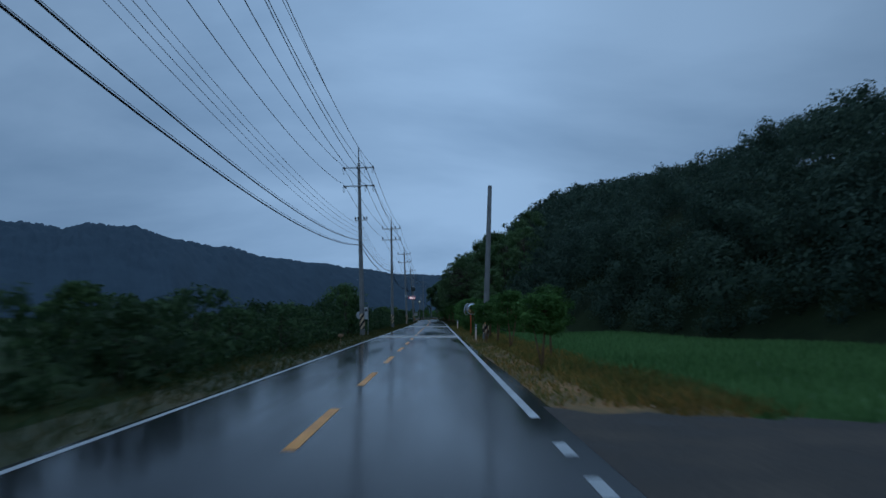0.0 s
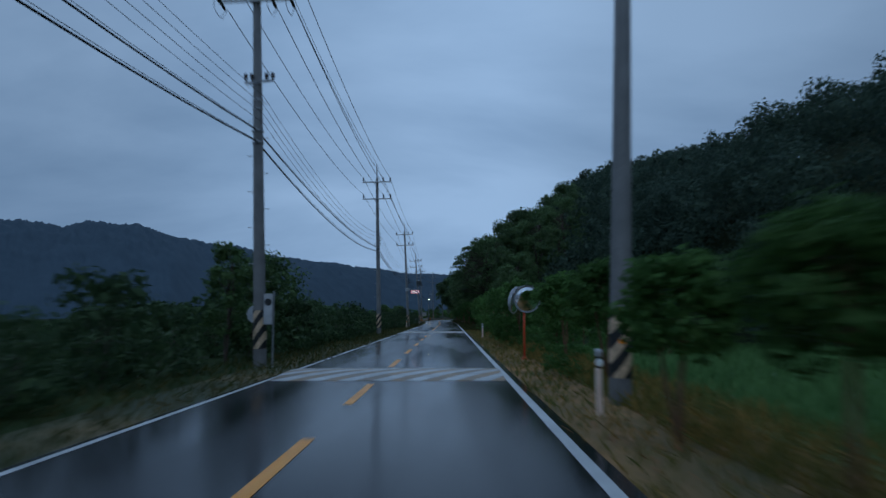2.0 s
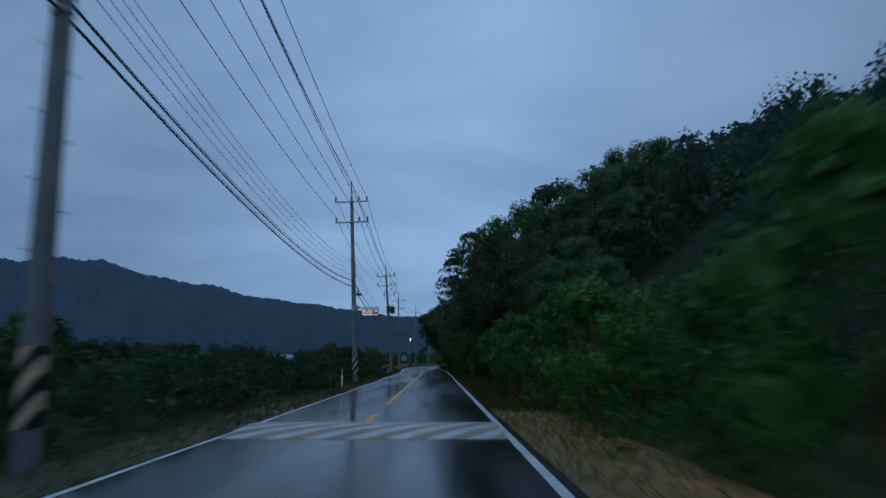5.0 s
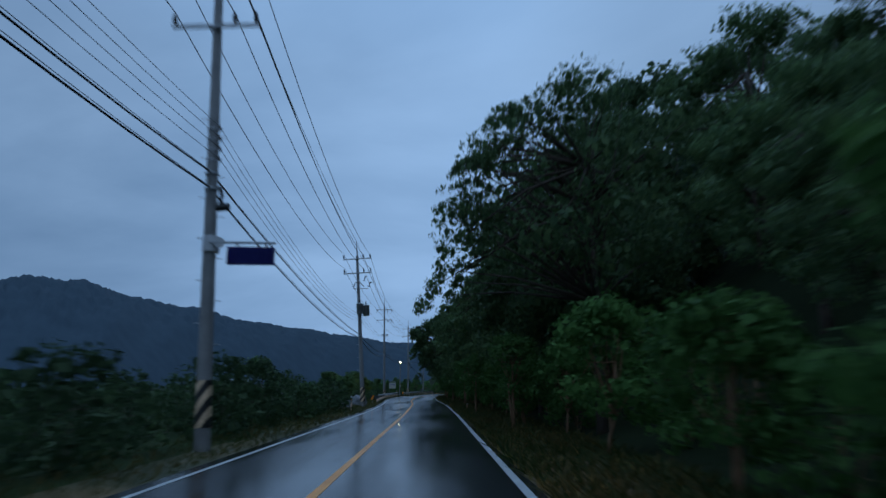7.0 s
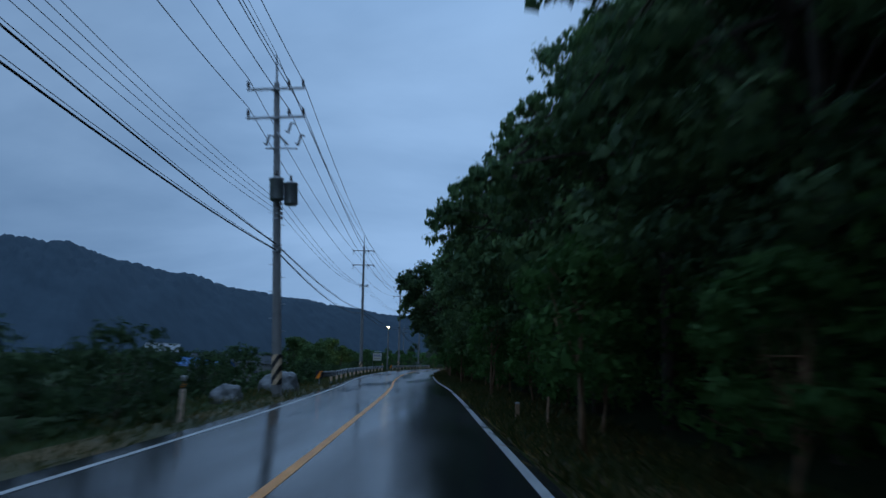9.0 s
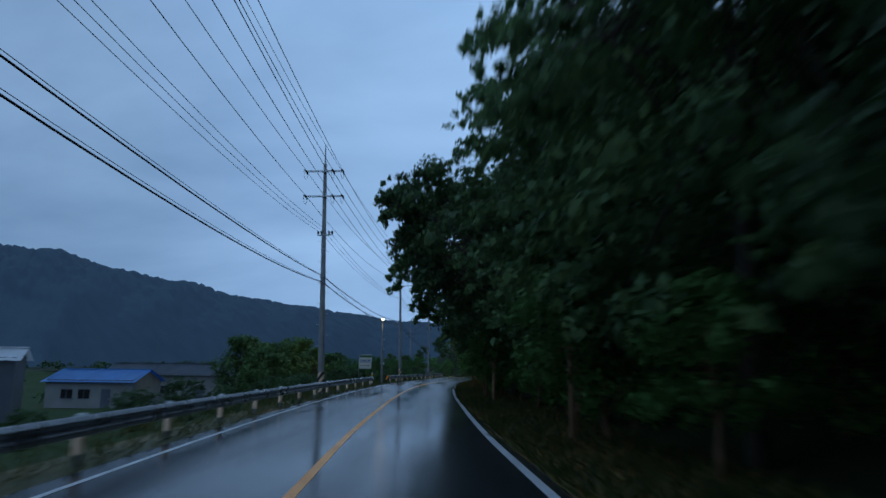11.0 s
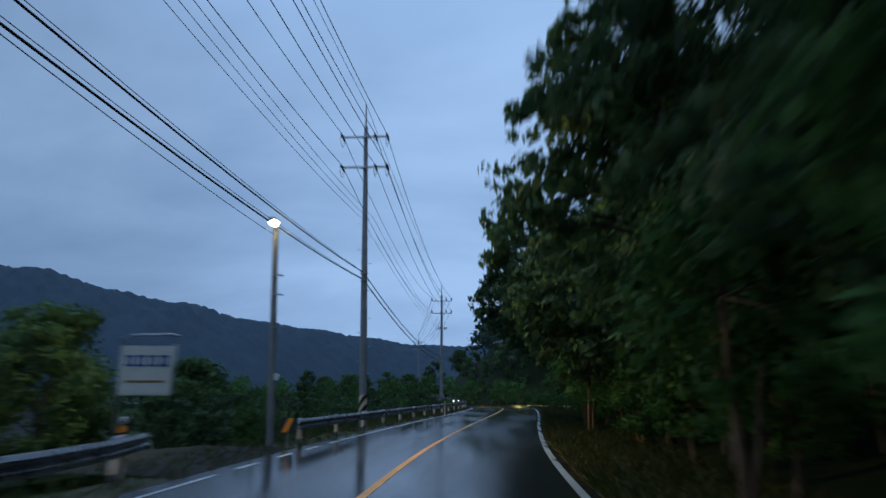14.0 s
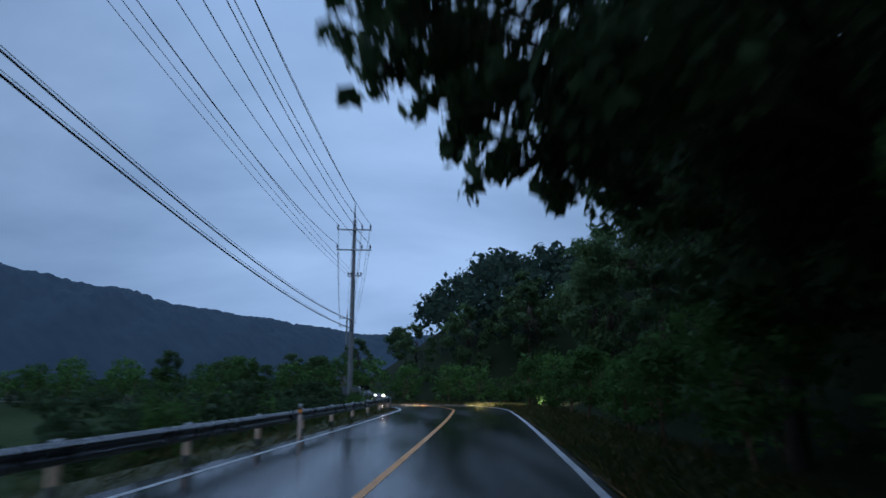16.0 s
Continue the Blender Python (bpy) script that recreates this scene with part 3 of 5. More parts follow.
def speed_hump(y0, y1):
    """A low hump across the road with slanting white and yellow stripes."""
    e = thing("speed_hump", (3.11, (y0 + y1) / 2, 0), "low speed hump with slanting white and orange stripes", "speed hump", "speed humps")
    hw, L = 2.78, (y1 - y0)
    def height(v):
        return 0.085 * (1 - (2 * v / L) ** 2) + 0.006
    def sheet(x_of0, x_of1, mat, name):
        verts, faces = [], []
        for j in range(11):
            v = -L / 2 + L * j / 10
            for k in range(3):
                x = x_of0(v) + (x_of1(v) - x_of0(v)) * k / 2
                verts.append((max(-hw, min(hw, x)), v, height(v)))
            if j:
                for k in range(2):
                    a = j * 3 + k
                    faces.append((a - 3, a - 2, a + 1, a))
        ob = new(name, mesh_of(name, verts, faces, mat))
        ob.parent = e
    n, w = 7, 2 * hw / 7
    for k in range(-3, n + 1):
        for half, mat in ((0, M_HUMP_WHITE), (1, M_HUMP_YELLOW)):
            a = -hw + w * (k + 0.5 * half)
            sl = 0.62
            if a + w * 0.5 + sl * L > -hw and a < hw:
                sheet(lambda v, a=a: a + sl * (v + L / 2), lambda v, a=a: a + w * 0.5 + sl * (v + L / 2), mat, "stripe")
    return e


speed_hump(41.6, 45.3)
speed_hump(85.0, 88.6)


# ---- utility poles ----
def insulator(parent, at, tall=0.3):
    ob = part("insulator", lathe([(0.03, 0), (0.03, 0.06), (0.075, 0.08), (0.05, 0.12), (0.075, 0.15), (0.05, 0.19), (0.07, 0.22), (0.04, tall)], 10), M_PORCELAIN, parent, "", pose(*at))
    return ob


def strain(parent, at):
    """Tension insulators either side of the arm with a loop of wire below."""
    for s in (-1, 1):
        prof = [(0.02, 0)] + [(r, 0.06 + 0.05 * k) for k in range(9) for r in ((0.06,) if k % 2 else (0.035,))] + [(0.02, 0.58)]
        part("strain_insulator", lathe(prof, 8), M_PORCELAIN, parent, "", pose(at[0], at[1], at[2], -90 * s - 8 * s, 0, 0))
    part("jumper_wire", tube([(at[0] - 0.02, at[1] - 0.6, at[2] - 0.08), (at[0] - 0.06, at[1] - 0.35, at[2] - 0.42), (at[0] - 0.05, at[1], at[2] - 0.5),
                              (at[0] - 0.06, at[1] + 0.35, at[2] - 0.42), (at[0] - 0.02, at[1] + 0.6, at[2] - 0.08)], 0.012, 5), M_CABLE, parent)


# heights of the lower and the upper telecom cable, pole by pole
CABLES = {-46: (6.6, 7.0), 0.5: (6.2, 6.7), 46.5: (7.05, 7.42), 81.7: (7.02, 7.32), 119.7: (6.8, 7.24), 159.5: (5.75, 6.0), 206.8: (6.68, 7.05), 249.5: (7.0, 7.35), 295.2: (5.35, 5.9), 359: (5.5, 5.9)}
CABLE_SAGS = ((1.0, 1.0), (1.1, 1.0), (0.8, 0.6), (0.8, 0.9), (0.7, 0.5), (0.8, 0.5), (0.7, 0.6), (0.85, 0.9), (1.0, 1.0))
ARM_X = (-1.15, 0.55, 1.15)


def rack_height(y, k):
    """Height of the k-th low-voltage wire on the pole at y."""
    return 7.7 - 0.2 * k if abs(y - 159.5) < 1 else 8.52 - 0.3 * k


def utility_pole(x, y, arm1, arm2, top, base=0.0, lean=0.0, strained=False, low="rack", stripes=True, extra=None, label=""):
    """Tapered concrete pole with two steel crossarms, insulators, low-voltage rack and step bolts."""
    e = thing("utility_pole", (x, y, base), label or "tall grey concrete utility pole with two steel crossarms", "utility pole", "utility poles along the road")
    e.rotation_euler = (0, radians(lean), 0)
    h = top - base
    shaft_top = h - (1.25 if arm1 else 0.0)
    part("shaft", lathe([(0.205, -0.4), (0.2, 0.0), (0.2 - 0.0065 * shaft_top, shaft_top - 0.02), (0.17 - 0.0065 * shaft_top, shaft_top)], 20), M_CONCRETE, e, smooth=True)
    if stripes:
        sl = part("hazard_sleeve", lathe([(0.206, 0.0), (0.206, 0.02), (0.2, 1.16), (0.2, 1.18)], 20), M_STRIPE, e, "black and yellowish diagonal warning stripes", pose(0, 0, 0.52))
    if arm1:
        part("peak_bracket", joined(tube([(0, 0, shaft_top - 0.9), (0, 0, h - 0.15), (0, 0, h)], [0.075, 0.035, 0.02], 8), box(0.05, 0.12, 0.09, (0, 0, h - 0.03))), M_STEEL, e)
        for az in (arm1, arm2):
            z = az - base
            part("crossarm", joined(box(2.45, 0.09, 0.09, (0, -0.19, z), 0.008), box(0.34, 0.06, 0.13, (0, -0.12, z))), M_STEEL, e)
            for ax in ARM_X:
                if strained:
                    strain(e, (ax, -0.19, z + 0.02))
                else:
                    insulator(e, (ax, -0.19, z + 0.045), 0.34)
    for k in range(12):
        z = 2.6 + 0.42 * k * (h - 6) / 6.5
        if arm1 and z < shaft_top - 0.8:
            part("step_bolt", tube([(0.15 * (-1) ** k, 0, z), (0.34 * (-1) ** k, 0, z)], 0.011, 5), M_STEEL, e)
    if low == "rack":
        for k in range(4):
            z = rack_height(y, k) - base
            part("spool_insulator", lathe([(0.045, -0.05), (0.03, 0), (0.045, 0.05)], 8), M_PORCELAIN, e, "", pose(0.22, -0.1, z))
            part("pole_band", lathe([(0.168, -0.02), (0.168, 0.02)], 16), M_STEEL, e, "", pose(0, 0, z))
    elif low == "arm":
        z = 9.0 - base if extra != "high" else 9.6 - base
        part("small_crossarm", box(1.0, 0.07, 0.07, (0.1, -0.18, z), 0.006, Euler((0, 0, radians(-12))).to_matrix().to_4x4()), M_STEEL, e)
        for ax in (-0.32, -0.12, 0.35, 0.55):
            insulator(e, (ax, -0.2, z + 0.03), 0.16)
        for zz in (0.55, 0.85):
            part("pole_band", lathe([(0.168, -0.02), (0.168, 0.02)], 16), M_STEEL, e, "", pose(0, 0, z - zz))
    for zz in (CABLES.get(y, (7.1, 7.5)) if arm1 else ()):
        part("cable_clamp", joined(lathe([(0.185, -0.03), (0.185, 0.03)], 16), box(0.09, 0.1, 0.08, (0.02, -0.2, 0))), M_STEEL, e, "", pose(0, 0, zz - base))
    return e


POLES = [  # x, y, arm1, arm2, top
    (-1.75, 0.5, 13.1, 11.65, 14.8), (-1.68, 46.5, 13.2, 11.74, 14.88), (-1.6, 81.7, 12.98, 11.51, 14.6), (-1.75, 119.7, 13.16, 11.6, 14.8),
    (-2.15, 159.5, 12.68, 11.41, 14.29), (-3.25, 206.8, 13.71, 12.08, 15.5), (-1.06, 249.5, 14.47, 12.83, 16.36), (1.73, 295.2, 12.33, 10.87, 14.32),
    (-4.69, 359, 12.29, 10.9, 14.2)]
POLES.insert(0, (-1.9, -46, 13.1, 11.6, 14.8))
BASES = [0, 0, 0, 0, 0, -0.1, -0.4, -0.2, -0.1, -0.6, -1.5]
LEANS = [0, 0, -2.0, -1.2, -2.6, -4.2, -1.4, -1.0, 0, 0, 0]
STRAIN = [0, 0, 1, 0, 0, 0, 1, 1, 0, 0, 0]
LOWS = ["rack", "rack", "arm", "rack", "rack", "rack", "arm", "none", "arm", "none", "none"]
pole_obs = []
for i, (x, y, a1, a2, tp) in enumerate(POLES):
    shift = math.tan(radians(LEANS[i])) * 11
    pole_obs.append(utility_pole(x - shift, y, a1, a2, tp, BASES[i], LEANS[i], bool(STRAIN[i]), LOWS[i], i < 8, "high" if i == 6 else None,
                                 "grey concrete utility pole carrying two pole transformers" if i == 5 else ""))


def world_at(i, lx, z):
    """A place on pole i, lx metres along its arms, at the height z."""
    x, y, _, _, _ = POLES[i]
    k = math.tan(radians(LEANS[i]))
    return Vector((x - k * 11 + k * (z - BASES[i]) + lx, y - 0.19, z))


def span(p, q, sag, r, name, label, cat, grp):
    pts = []
    for k in range(17):
        s = k / 16
        v = p.lerp(q, s)
        v.z -= sag * 4 * s * (1 - s)
        pts.append(v)
    ob = part(name, tube(pts, r, 5), M_CABLE)
    return tagged(ob, label, cat, grp)


for i in range(len(POLES) - 1):
    P, Q = POLES[i], POLES[i + 1]
    for arm in (2, 3):
        for ax in ARM_X:
            dz = 0.02 if STRAIN[i] else 0.38
            ez = 0.02 if STRAIN[i + 1] else 0.38
            p, q = world_at(i, ax, P[arm] + dz), world_at(i + 1, ax, Q[arm] + ez)
            if STRAIN[i]:
                p.y += 0.78
            if STRAIN[i + 1]:
                q.y -= 0.4
            span(p, q, (0.8, 1.4, 0.6, 0.5, 1.0, 0.6, 0.8, 1.3, 1.0, 1.0)[i], 0.016, "power_line", "thin black overhead power conductor", "power line", "overhead lines")
    span(world_at(i, 0, P[4]), world_at(i + 1, 0, Q[4]), 0.6, 0.012, "ground_wire", "thin overhead earth wire at pole tops", "power line", "overhead lines")
    if i < 5:
        for k in range(4):
            span(world_at(i, 0.24, rack_height(P[1], k)), world_at(i + 1, 0.24, rack_height(Q[1], k)), 1.0, 0.0075, "low_voltage_line", "thin low-voltage overhead wire", "power line", "overhead lines")
    elif i < 8:
        for k in range(3):
            za, zb = ((7.7, 9.75), (9.75, 10.15), (10.15, 8.9))[i - 5]
            span(world_at(i, -0.15 + 0.3 * k, za), world_at(i + 1, -0.15 + 0.3 * k, zb), 0.8, 0.009, "low_voltage_line", "thin low-voltage overhead wire", "power line", "overhead lines")
    for up, r in ((1, 0.022), (0, 0.024)):
        a, b = world_at(i, 0.0, CABLES[P[1]][up]), world_at(i + 1, 0.0, CABLES[Q[1]][up])
        a.y, b.y = a.y - 0.02, b.y - 0.02
        sag = CABLE_SAGS[i][up]
        span(a, b, sag, r, "telecom_cable", "thick black telecom cable slung between poles", "cable", "overhead lines")
        span(a + Vector((0, 0, 0.03)), b + Vector((0, 0, 0.03)), sag - 0.07, 0.008, "messenger_wire", "steel messenger wire above a telecom cable", "cable", "overhead lines")

# pole with transformers: cans, cut-outs
D = pole_obs[5]
for cx, cy, cz in ((0.10, -0.46, 8.25), (0.62, -0.2, 8.1)):
    can = part("transformer", lathe([(0.05, 0), (0.26, 0.02), (0.28, 0.06), (0.28, 0.84), (0.30, 0.86), (0.30, 0.92), (0.1, 1.0)], 18), M_STEEL, D, "grey cylindrical pole transformer", pose(cx, cy, cz - 0.4), True)
    part("bushing", lathe([(0.05, 0), (0.07, 0.06), (0.04, 0.1), (0.07, 0.16), (0.04, 0.2), (0.03, 0.34)], 8), M_PORCELAIN, can, "", pose(0.0, 0.05, 0.95))
    part("bracket", box(0.5, 0.08, 0.1, (-cx * 0.5, -cy * 0.5, 0.5)), M_STEEL, can)
for cx, cz in ((0.55, 10.75), (0.95, 10.2), (-0.35, 10.25)):
    part("fuse_cutout", joined(tube([(cx, -0.35, cz), (cx + 0.14, -0.4, cz + 0.42)], 0.045, 6), tube([(cx, -0.35, cz + 0.02), (cx - 0.12, -0.32, cz + 0.1)], 0.03, 6),
                               tube([(cx + 0.14, -0.4, cz + 0.42), (cx + 0.3, -0.42, cz + 0.36)], 0.03, 6)), M_PORCELAIN, D)
part("cutout_arm", tube([(-0.4, -0.25, 10.15), (0.9, -0.25, 10.1)], 0.03, 6), M_STEEL, D)
part("brace", tube([(0, -0.1, 10.9), (0.5, -0.2, 10.3)], 0.05, 6), M_STEEL, D)

# blue road sign on an arm of the third pole, and a cable closure
sign = thing("road_sign", (-1.42, 119.48, 5.27), "small blue road sign on a steel arm, with added glow and louvres", "road sign")
part("arm", tube([(0.0, 0, 0), (1.75, 0, 0.0)], 0.035, 8), M_STEEL, sign)
part("clamp", lathe([(0.205, -0.22), (0.225, -0.2), (0.225, 0.2), (0.205, 0.22)], 16), M_POST_TOP, sign, "", pose(-0.02, 0.21, -0.02))
part("flange", joined(lathe([(0.14, -0.02), (0.14, 0.02)], 12)), M_POST_TOP, sign, "", pose(0.26, 0, 0, 90, 0, 0))
case = part("case", joined(box(1.22, 0.02, 0.46, (1.12, 0.05, -0.36)), box(1.22, 0.15, 0.012, (1.12, -0.02, -0.136)), box(1.22, 0.15, 0.012, (1.12, -0.02, -0.584)),
                           box(0.012, 0.15, 0.44, (0.516, -0.02, -0.36)), box(0.012, 0.15, 0.44, (1.724, -0.02, -0.36))), M_BLUE_SIGN, sign, "dark blue sheet case")
# added glow gives the sign its far brightness; added louvres hide it close up
part("face", box(1.08, 0.01, 0.34, (1.12, 0.03, -0.36)), M_SIGN_FACE, sign, "white face given a glow behind added louvres")
part("border", joined(box(1.19, 0.01, 0.05, (1.12, 0.028, -0.165)), box(1.19, 0.01, 0.05, (1.12, 0.028, -0.555)), box(0.055, 0.01, 0.34, (0.553, 0.028, -0.36)), box(0.055, 0.01, 0.34, (1.687, 0.028, -0.36))), M_SIGN_RED, sign, "red border given a glow")
for bx, bw, bz, bh in ((0.72, 0.16, -0.40, 0.05), (0.74, 0.05, -0.32, 0.12), (0.93, 0.14, -0.41, 0.05), (0.95, 0.05, -0.33, 0.13), (1.14, 0.15, -0.40, 0.05), (1.12, 0.10, -0.31, 0.05), (1.38, 0.19, -0.35, 0.2), (1.57, 0.08, -0.35, 0.2)):
    part("lettering", box(bw, 0.01, bh, (bx, 0.022, bz)), M_BLACK if bx < 1.3 else M_SIGN_DEEP, sign)
for k in range(21):
    part("louvre", box(1.2, 0.115, 0.003, (1.12, -0.038, -0.155 - 0.0205 * k)), M_LOUVRE, sign)
for hx in (0.75, 1.5):
    part("hanger", box(0.05, 0.05, 0.14, (hx, 0, -0.08)), M_STEEL, sign)
clos = thing("cable_closure", (-1.3, 119.45, 6.3), "black cable closure with a drop loop on the pole", "cable closure")
part("body", tube([(0, 0, -0.1), (0.34, -0.03, -0.06)], 0.1, 10), M_BLACK, clos)
part("loop", tube([(0.05, 0, 0.5), (0.12, 0, 0.25), (0.08, 0, 0.0)], 0.05, 6), M_CABLE, clos)

# lone bare pole on the right
lone = utility_pole(7.6, 37.9, 0, 0, 10.1, -0.1, 2.0, low="none", label="bare grey concrete pole without crossarms or wires")
for z in (1.72, 1.16):
    part("reflector", box(0.12, 0.02, 0.07, (-0.02, -0.2, z)), M_AMBER, lone)


# ---- roadside furniture ----
def delineator(x, y, amber=True, h=1.0, z=0.0, label="white plastic delineator post in headlit peach with a round reflector"):
    e = thing("delineator_post", (x, y, z), label, "delineator post", "delineator posts")
    part("post", lathe([(0.055, -0.1), (0.055, 0.0), (0.055, h - 0.32), (0.052, h - 0.3)], 14), M_POST, e, smooth=True)
    part("dark_band", lathe([(0.050, h - 0.31), (0.050, h - 0.11)], 14), M_BLACK, e)
    part("cap", lathe([(0.054, h - 0.12), (0.056, h - 0.02), (0.04, h)], 14), M_POST_TOP, e, smooth=True)
    part("reflector", lathe([(0.058, -0.012), (0.064, 0), (0.058, 0.012)], 14), M_AMBER if amber else M_REFLECT, e, "", pose(0, -0.056, h - 0.21, 90, 0, 0))
    return e


delineator(6.9, 36.4, False)
delineator(6.8, 70.7, False)
delineator(-0.9, 110.3)
delineator(-1.02, 148.5)
delineator(-2.28, 229.45, z=0.12)
delineator(2.62, 269.2)
mk = thing("marker_post", (7.0, 151.0, 0), "short pinkish-white marker post in the verge", "marker post")
part("post", box(0.11, 0.09, 0.5, (0, 0, 0.2), 0.015), M_TAN, mk)
part("cap", box(0.12, 0.10, 0.05, (0, 0, 0.47), 0.015), M_POST_TOP, mk)
mk = thing("marker_post", (7.45, 149.0, 0), "thin weathered stake in the verge", "marker post")
part("stake", tube([(0, 0, -0.2), (0.03, 0, 0.75)], 0.03, 7), M_TAN, mk)

for sy in (59.5, 74.5):
    st = thing("road_stud", (6.24, sy, 0), "small amber reflective road stud beside the edge line", "road stud", "road studs")
    part("base", lathe([(0.06, -0.01), (0.06, 0.012), (0.045, 0.022)], 12), M_STEEL, st)
    part("lens", box(0.07, 0.02, 0.014, (0, -0.045, 0.014), 0.003), M_AMBER, st, "amber lens")

m_e = thing("traffic_mirror", (7.27, 49.9, 0), "pair of round convex traffic mirrors on a red post", "traffic mirror")
part("post", tube([(0, 0, -0.2), (0, 0, 2.45)], 0.04, 12), M_RED_PAINT, m_e, "faded orange-red painted post", smooth=True)
part("post_foot", lathe([(0.09, -0.05), (0.09, 0.02), (0.05, 0.05)], 12), M_RED_PAINT, m_e)


def mirror_dish(turn, at):
    d = part("mirror_dish", lathe([(0.02, 0.18), (0.23, 0.16), (0.42, 0.07), (0.485, 0.0), (0.495, -0.03), (0.488, -0.03)], 28), M_MIRROR_BACK, m_e, "grey shell", pose(*at, -82, 0, turn), True)
    part("mirror_face", lathe([(0.482, 0.0), (0.42, 0.028), (0.29, 0.06), (0.14, 0.082), (0.01, 0.088)], 28), M_MIRROR, d, "convex mirror glass", pose(0, 0, -0.02, 180, 0, 0), True)
    part("rim", tube([(0.492 * math.cos(a), 0.492 * math.sin(a), -0.03) for a in [2 * math.pi * k / 28 for k in range(29)]], 0.010, 6, False), M_MIRROR_BACK, d)
    part("visor", lathe_arc(0.508, 0.13), M_POST_TOP, d)
    return d


def lathe_arc(r, depth):
    bm = bmesh.new()
    rows = []
    for k in range(15):
        a = math.pi * (0.15 + 0.7 * k / 14)
        rows.append([bm.verts.new((q * math.cos(a), -q * math.sin(a), z)) for q, z in ((r, -0.02), (r + 0.01, -depth))])
    for a, b in zip(rows, rows[1:]):
        bm.faces.new((a[0], a[1], b[1], b[0]))
    bmesh.ops.solidify(bm, geom=bm.faces[:], thickness=0.006)
    return bm


mirror_dish(8, (0.10, -0.14, 2.12))
mirror_dish(66, (-0.34, 0.12, 2.08))

tb = thing("marker_box", (-0.75, 31.2, 0), "small tan box on a short stake in the verge", "marker")
part("stake", tube([(0, 0, -0.1), (0, 0, 0.42)], 0.025, 8), M_TAN, tb)
part("box", box(0.28, 0.12, 0.15, (0, 0, 0.48), 0.02), M_TAN, tb)

# round sign seen from behind, and a white plate, on the first pole
rs = thing("road_sign", (-1.55, 46.1, 0), "grey back of a round road sign with a pale plate", "road sign")
part("post", tube([(0.70, 0.15, -0.1), (0.70, 0.15, 2.3)], 0.03, 8), M_STEEL, rs)
part("disc", lathe([(0.29, -0.01), (0.3, 0), (0.29, 0.01)], 24), M_MIRROR_BACK, rs, "grey back of a round sign", pose(-0.02, 0.8, 1.58, 90, 0, 0))
part("plate", box(0.28, 0.02, 0.95, (0.54, 0.11, 1.74), 0.01), M_POST_TOP, rs, "pale plate with a dark symbol")
part("symbol", joined(lathe([(0.11, -0.004), (0.11, 0.004)], 16)), M_BLACK, rs, "", pose(0.54, 0.095, 1.95, 90, 0, 0))


def guardrail(s0, s1, off, label, posts, first, pitch):
    """W-beam on round posts with pale reflective wraps."""
    e = thing("guardrail", (0, 0, 0), label, "guardrail", "guardrails")
    prof = [(0.0, 0.78), (0.03, 0.765), (0.075, 0.71), (0.075, 0.675), (0.02, 0.635), (0.02, 0.60), (0.075, 0.56), (0.075, 0.525), (0.03, 0.47), (0.0, 0.455)]
    n = int((s1 - s0) / 2)
    bm = bmesh.new()
    rows = []
    for k in range(n + 1):
        s = s0 + (s1 - s0) * k / n
        rows.append([bm.verts.new(at_s(s, off(at_s(s, 0).y) + 0.09 + d, z)) for d, z in prof])
    for a, b in zip(rows, rows[1:]):
        for k in range(len(prof) - 1):
            bm.faces.new((a[k], a[k + 1], b[k + 1], b[k]))
    bmesh.ops.solidify(bm, geom=bm.faces[:], thickness=0.006)
    part("beam", bm, M_RAIL, e, "wet galvanised W-shaped beam")
    for k in range(posts):
        s = s_of(first) + pitch * k
        o = off(at_s(s, 0).y)
        at = at_s(s, o - 0.02)
        p = part("post", lathe([(0.07, -0.5), (0.07, 0.78), (0.05, 0.8)], 12), M_STEEL, e, "", pose(at.x, at.y, 0), True)
        part("reflective_wrap", lathe([(0.073, 0.175), (0.078, 0.18), (0.078, 0.455), (0.073, 0.46)], 12), M_WRAP, p, "peach reflective wrap")
    return e


guardrail(s_of(170.6), s_of(230.5), lambda y: -half_width(y) - 0.72 - 0.55 * max(0.0, (y - 225.2) / 4.4) ** 2 - 0.5 * max(0.0, (174.5 - y) / 4.0) ** 2, "wet galvanised steel guardrail on posts beside the road", 15, 173.75, 3.95)
guardrail(s_of(237.55), s_of(310), lambda y: -half_width(y) - 0.72, "wet galvanised steel guardrail following the bend", 19, 238.1, 4.12)


def end_marker(y, off):
    at = at_s(s_of(y), -half_width(y) - off)
    e = thing("guardrail_marker", (at.x, at.y, 0), "orange and black chevron plate on the guardrail end", "guardrail marker", "guardrail markers")
    part("plate", box(0.40, 0.02, 0.46, (0, -0.05, 0.60), 0.006), M_BLACK, e)
    bm = bmesh.new()
    bm.faces.new([bm.verts.new(v) for v in ((-0.19, -0.066, 0.39), (0.0, -0.066, 0.39), (0.19, -0.066, 0.81), (0.02, -0.066, 0.81))])
    part("stripe", bm, M_AMBER, e, "amber reflective stripe")
    part("stake", tube([(0, 0, -0.1), (0, 0, 0.78)], 0.03, 8), M_STEEL, e)


end_marker(170.8, 1.15)
end_marker(237.7, 0.98)

